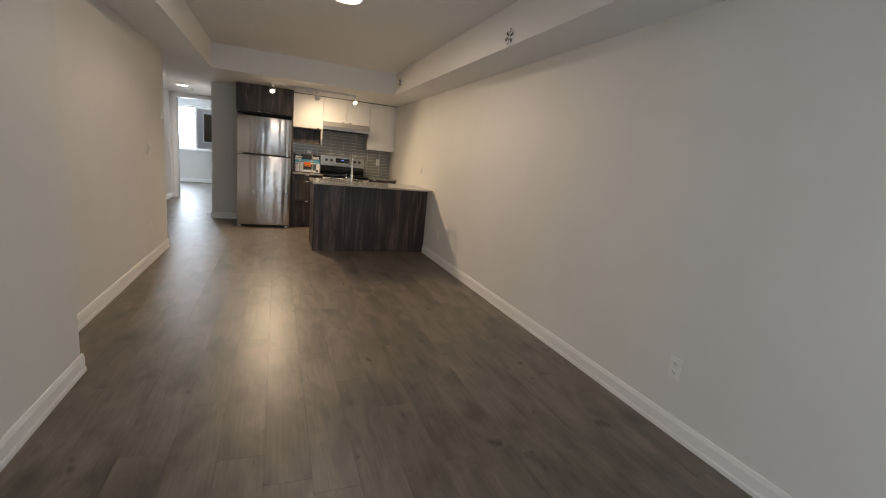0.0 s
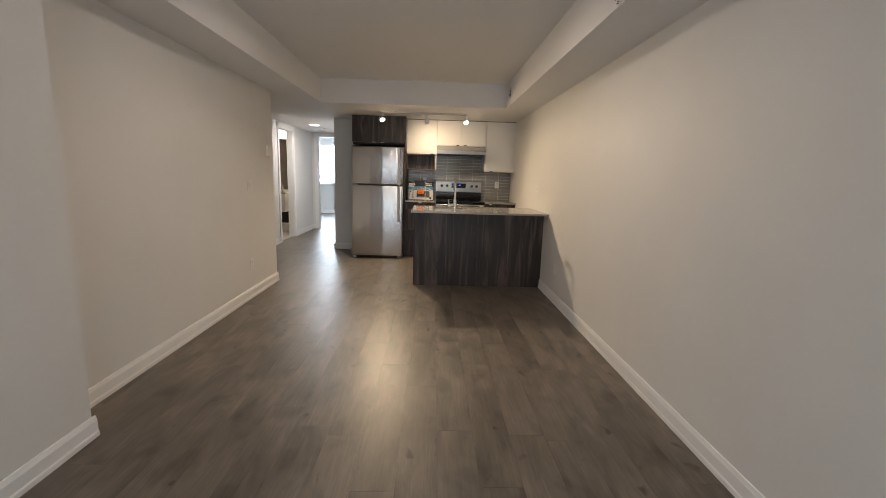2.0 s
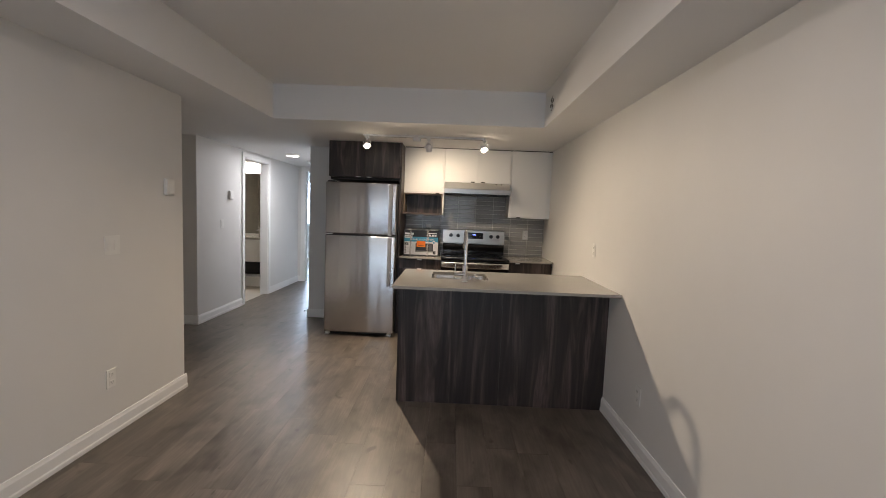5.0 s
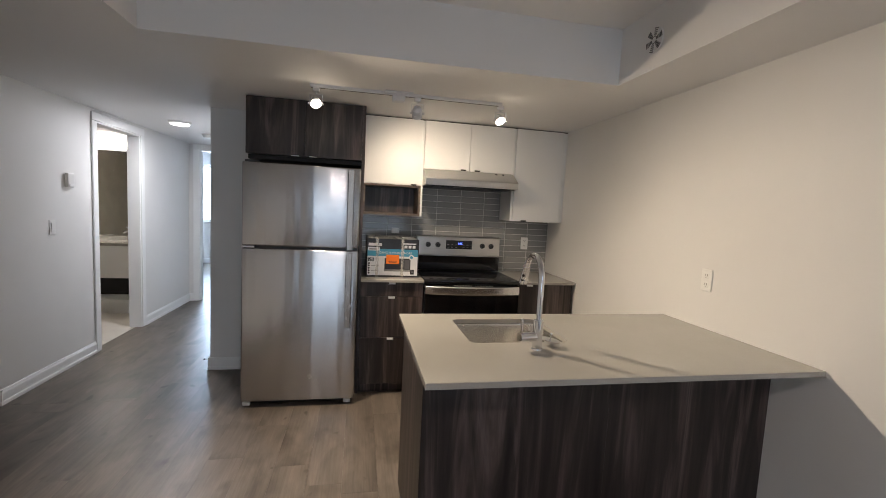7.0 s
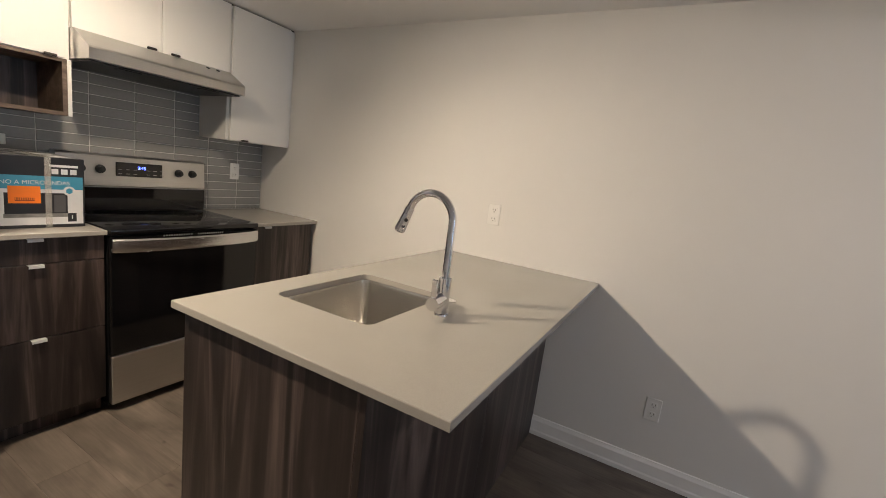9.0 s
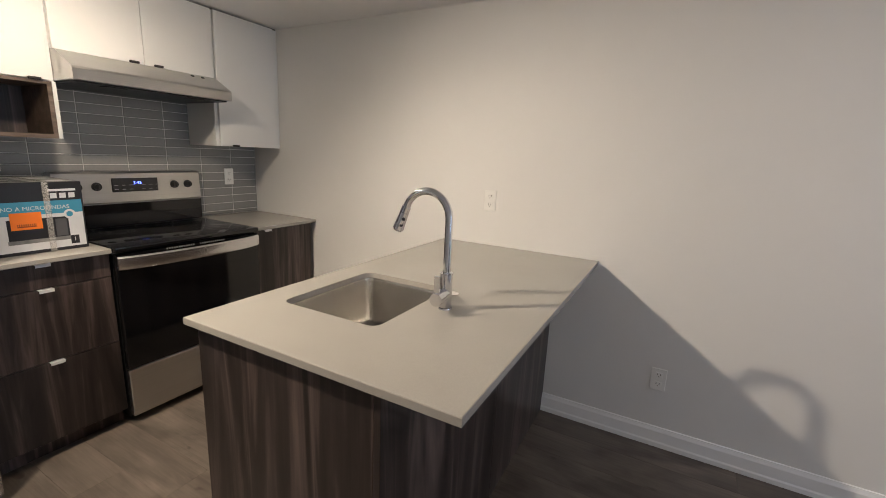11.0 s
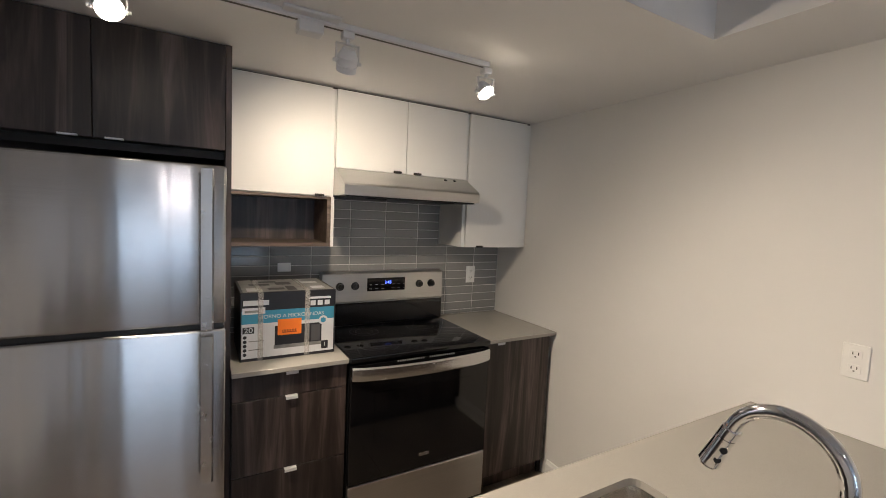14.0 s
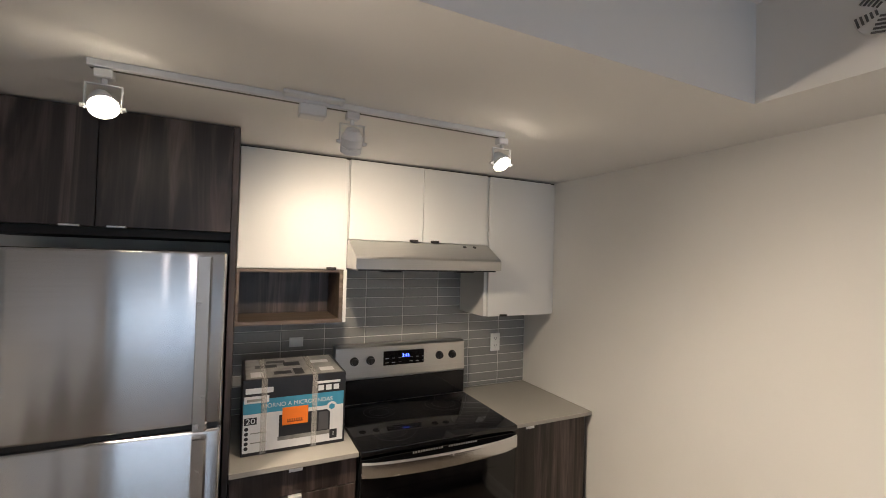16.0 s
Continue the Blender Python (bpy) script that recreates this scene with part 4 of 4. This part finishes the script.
# Mottled grey colour stands in for shiny crinkled wrap over the top.
part("top_sheet", boxes((MX0 + 0.012, MX1 - 0.012, MY + 0.012, 8.755, MZ1 - 0.001, MZ1 + 0.0003)), CARD_GREY, d, "mottled grey sheet standing for wrap on the carton top")
for i, (x, y, w, h) in enumerate(((0.03, 0.03, 0.05, 0.08), (0.12, 0.05, 0.07, 0.05), (0.2, 0.03, 0.04, 0.1), (0.31, 0.05, 0.06, 0.06), (0.05, 0.17, 0.09, 0.05), (0.17, 0.18, 0.07, 0.07), (0.29, 0.2, 0.08, 0.05), (0.1, 0.25, 0.08, 0.04))):
    part("top_print", boxes((MX0 + x, MX0 + x + w, MY + y, MY + y + h, MZ1, MZ1 + 0.0006)), CARD_BLACK if i % 3 else CARD_WHITE, d)

# ---- bathroom seen through the doorway ----
VX0, VX1, VY = -3.0, -2.12, 10.86
d = thing("vanity", (-2.5, 11.1, 0), "white bathroom vanity with an open shelf shaded in black", "vanity")
part("body", boxes((VX0, VX1, VY, 11.448, 0.44, 0.835), bevel=0.002), WHITE, d)
# Black block put in for the deep shade of the open shelf.
part("shelf_shade", boxes((VX0 + 0.02, VX1 - 0.02, 11.2, 11.44, 0.17, 0.4395)), BLACK, d)
part("side_panel", boxes((VX0, VX0 + 0.018, VY, 11.448, 0.17, 0.4395)), WHITE, d)
# This end panel is black to carry the same shade.
part("side_panel", boxes((VX1 - 0.018, VX1, VY + 0.3, 11.448, 0.17, 0.4395)), BLACK, d)
part("plinth", boxes((VX0, VX1, VY + 0.01, 11.448, 0.002, 0.1695)), WHITE, d)
part("countertop", boxes((VX0, VX1 + 0.02, VY - 0.02, 11.448, 0.8355, 0.87), bevel=0.003), QUARTZ, d, "grey stone vanity top")
d = thing("vanity_faucet", (-2.28, 11.25, 0.87), "small chrome faucet on the vanity", "faucet")
part("base", rod((-2.28, 11.2, 0.8705), (0, 0, 1), 0.02, 0.018, 0.13), CHROME, d, smooth=True)
part("spout", tube(bmesh.new(), [(-2.28, 11.2, 0.985), (-2.28, 11.12, 0.995), (-2.28, 11.07, 0.98)], 0.011, 12), CHROME, d, smooth=True)
part("lever", tube(bmesh.new(), [(-2.28, 11.2, 1.0), (-2.28, 11.2, 1.02), (-2.28, 11.14, 1.045)], 0.007, 10), CHROME, d, smooth=True)
d = thing("mirror", (-2.6, 11.44, 0.92), "frameless bathroom mirror above the vanity", "mirror")
part("glass", boxes((-3.1, -2.10, 11.436, 11.442, 0.905, 2.02)), MIRROR, d)
part("backing", boxes((-3.09, -2.11, 11.4425, 11.4495, 0.915, 2.01)), CARD_GREY, d)
d = thing("vanity_light", (-2.5, 11.4, 2.1), "glowing white bar light above the bathroom mirror", "wall lamp")
part("shade", boxes((-2.95, -2.12, 11.30, 11.41, 2.035, 2.20), bevel=0.01, seg=2), VANITY_ON, d)
part("back_plate", boxes((-2.85, -2.2, 11.4105, 11.4495, 2.06, 2.16)), SATIN, d)

# ---- pieces: tiles and planks ----
part("grout", boxes((0.6325, EAST - 0.0005, NORTH - 0.0088, NORTH - 0.0005, 0.9155, 1.71)), GROUT, wall_north)


def tile_mesh(w, h):
    bm = bmesh.new()
    b = 0.0015
    lo = [bm.verts.new(p) for p in ((0, 0.006, 0), (w, 0.006, 0), (w, 0.006, h), (0, 0.006, h))]
    mid = [bm.verts.new(p) for p in ((0, b, 0), (w, b, 0), (w, b, h), (0, b, h))]
    hi = [bm.verts.new(p) for p in ((b, 0, b), (w - b, 0, b), (w - b, 0, h - b), (b, 0, h - b))]
    bm.faces.new(hi)
    for k in range(4):
        j = (k + 1) % 4
        bm.faces.new((lo[k], lo[j], mid[j], mid[k]))
        bm.faces.new((mid[k], mid[j], hi[j], hi[k]))
    return mesh_of("tile", bm, TILE)


tiles = {}
PITCH_X, PITCH_Z, JOINT = 0.2235, 0.0545, 0.004
for col in range(8):
    for row in range(15):
        x0, x1 = 0.632 + col * PITCH_X, 0.632 + (col + 1) * PITCH_X - JOINT
        z0, z1 = 0.889 + row * PITCH_Z, 0.889 + (row + 1) * PITCH_Z - JOINT
        z0, x1 = max(z0, 0.9165), min(x1, EAST - 0.001)
        if z0 > 1.66 or z1 - z0 < 0.01 or x1 - x0 < 0.02:
            continue
        key = (round(x1 - x0, 4), round(z1 - z0, 4))
        if key not in tiles:
            tiles[key] = tile_mesh(*key)
        ob = new("tile", tiles[key])
        ob.location = (x0, NORTH - 0.0105, z0)
        ob.parent = wall_north

floor = bpy.data.objects["floor"]
W, L = 0.186, 1.22


def plank(x0, x1, y0, y1):
    bm = bmesh.new()
    e = 0.0005
    lo = [bm.verts.new((x, y, -0.004)) for x, y in ((x0, y0), (x1, y0), (x1, y1), (x0, y1))]
    hi = [bm.verts.new((x, y, 0.0)) for x, y in ((x0 + e, y0 + e), (x1 - e, y0 + e), (x1 - e, y1 - e), (x0 + e, y1 - e))]
    bm.faces.new(hi)
    for k in range(4):
        bm.faces.new((lo[k], lo[(k + 1) % 4], hi[(k + 1) % 4], hi[k]))
    part("plank", bm, FLOOR, floor)


shifts = random.Random(4)
rooms = ((WEST, EAST, SOUTH, NORTH), (-2.6, WEST, 6.62, 8.345), (-1.79, WEST, 8.345, 11.69), (WEST, -0.61, NORTH, 11.69), (-3.6, 0.3, 11.69, 15.6))
offsets = {c: shifts.random() * L for c in range(-30, 30)}
for rx0, rx1, ry0, ry1 in rooms:
    for c in range(math.floor(rx0 / W), math.ceil(rx1 / W)):
        a, b = max(rx0, c * W), min(rx1, (c + 1) * W)
        if b - a < 0.008:
            continue
        y = math.floor((ry0 - offsets[c]) / L) * L + offsets[c]
        while y < ry1:
            y0, y1 = max(ry0, y), min(ry1, y + L)
            if y1 - y0 > 0.01:
                plank(a, b, y0, y1)
            y += L
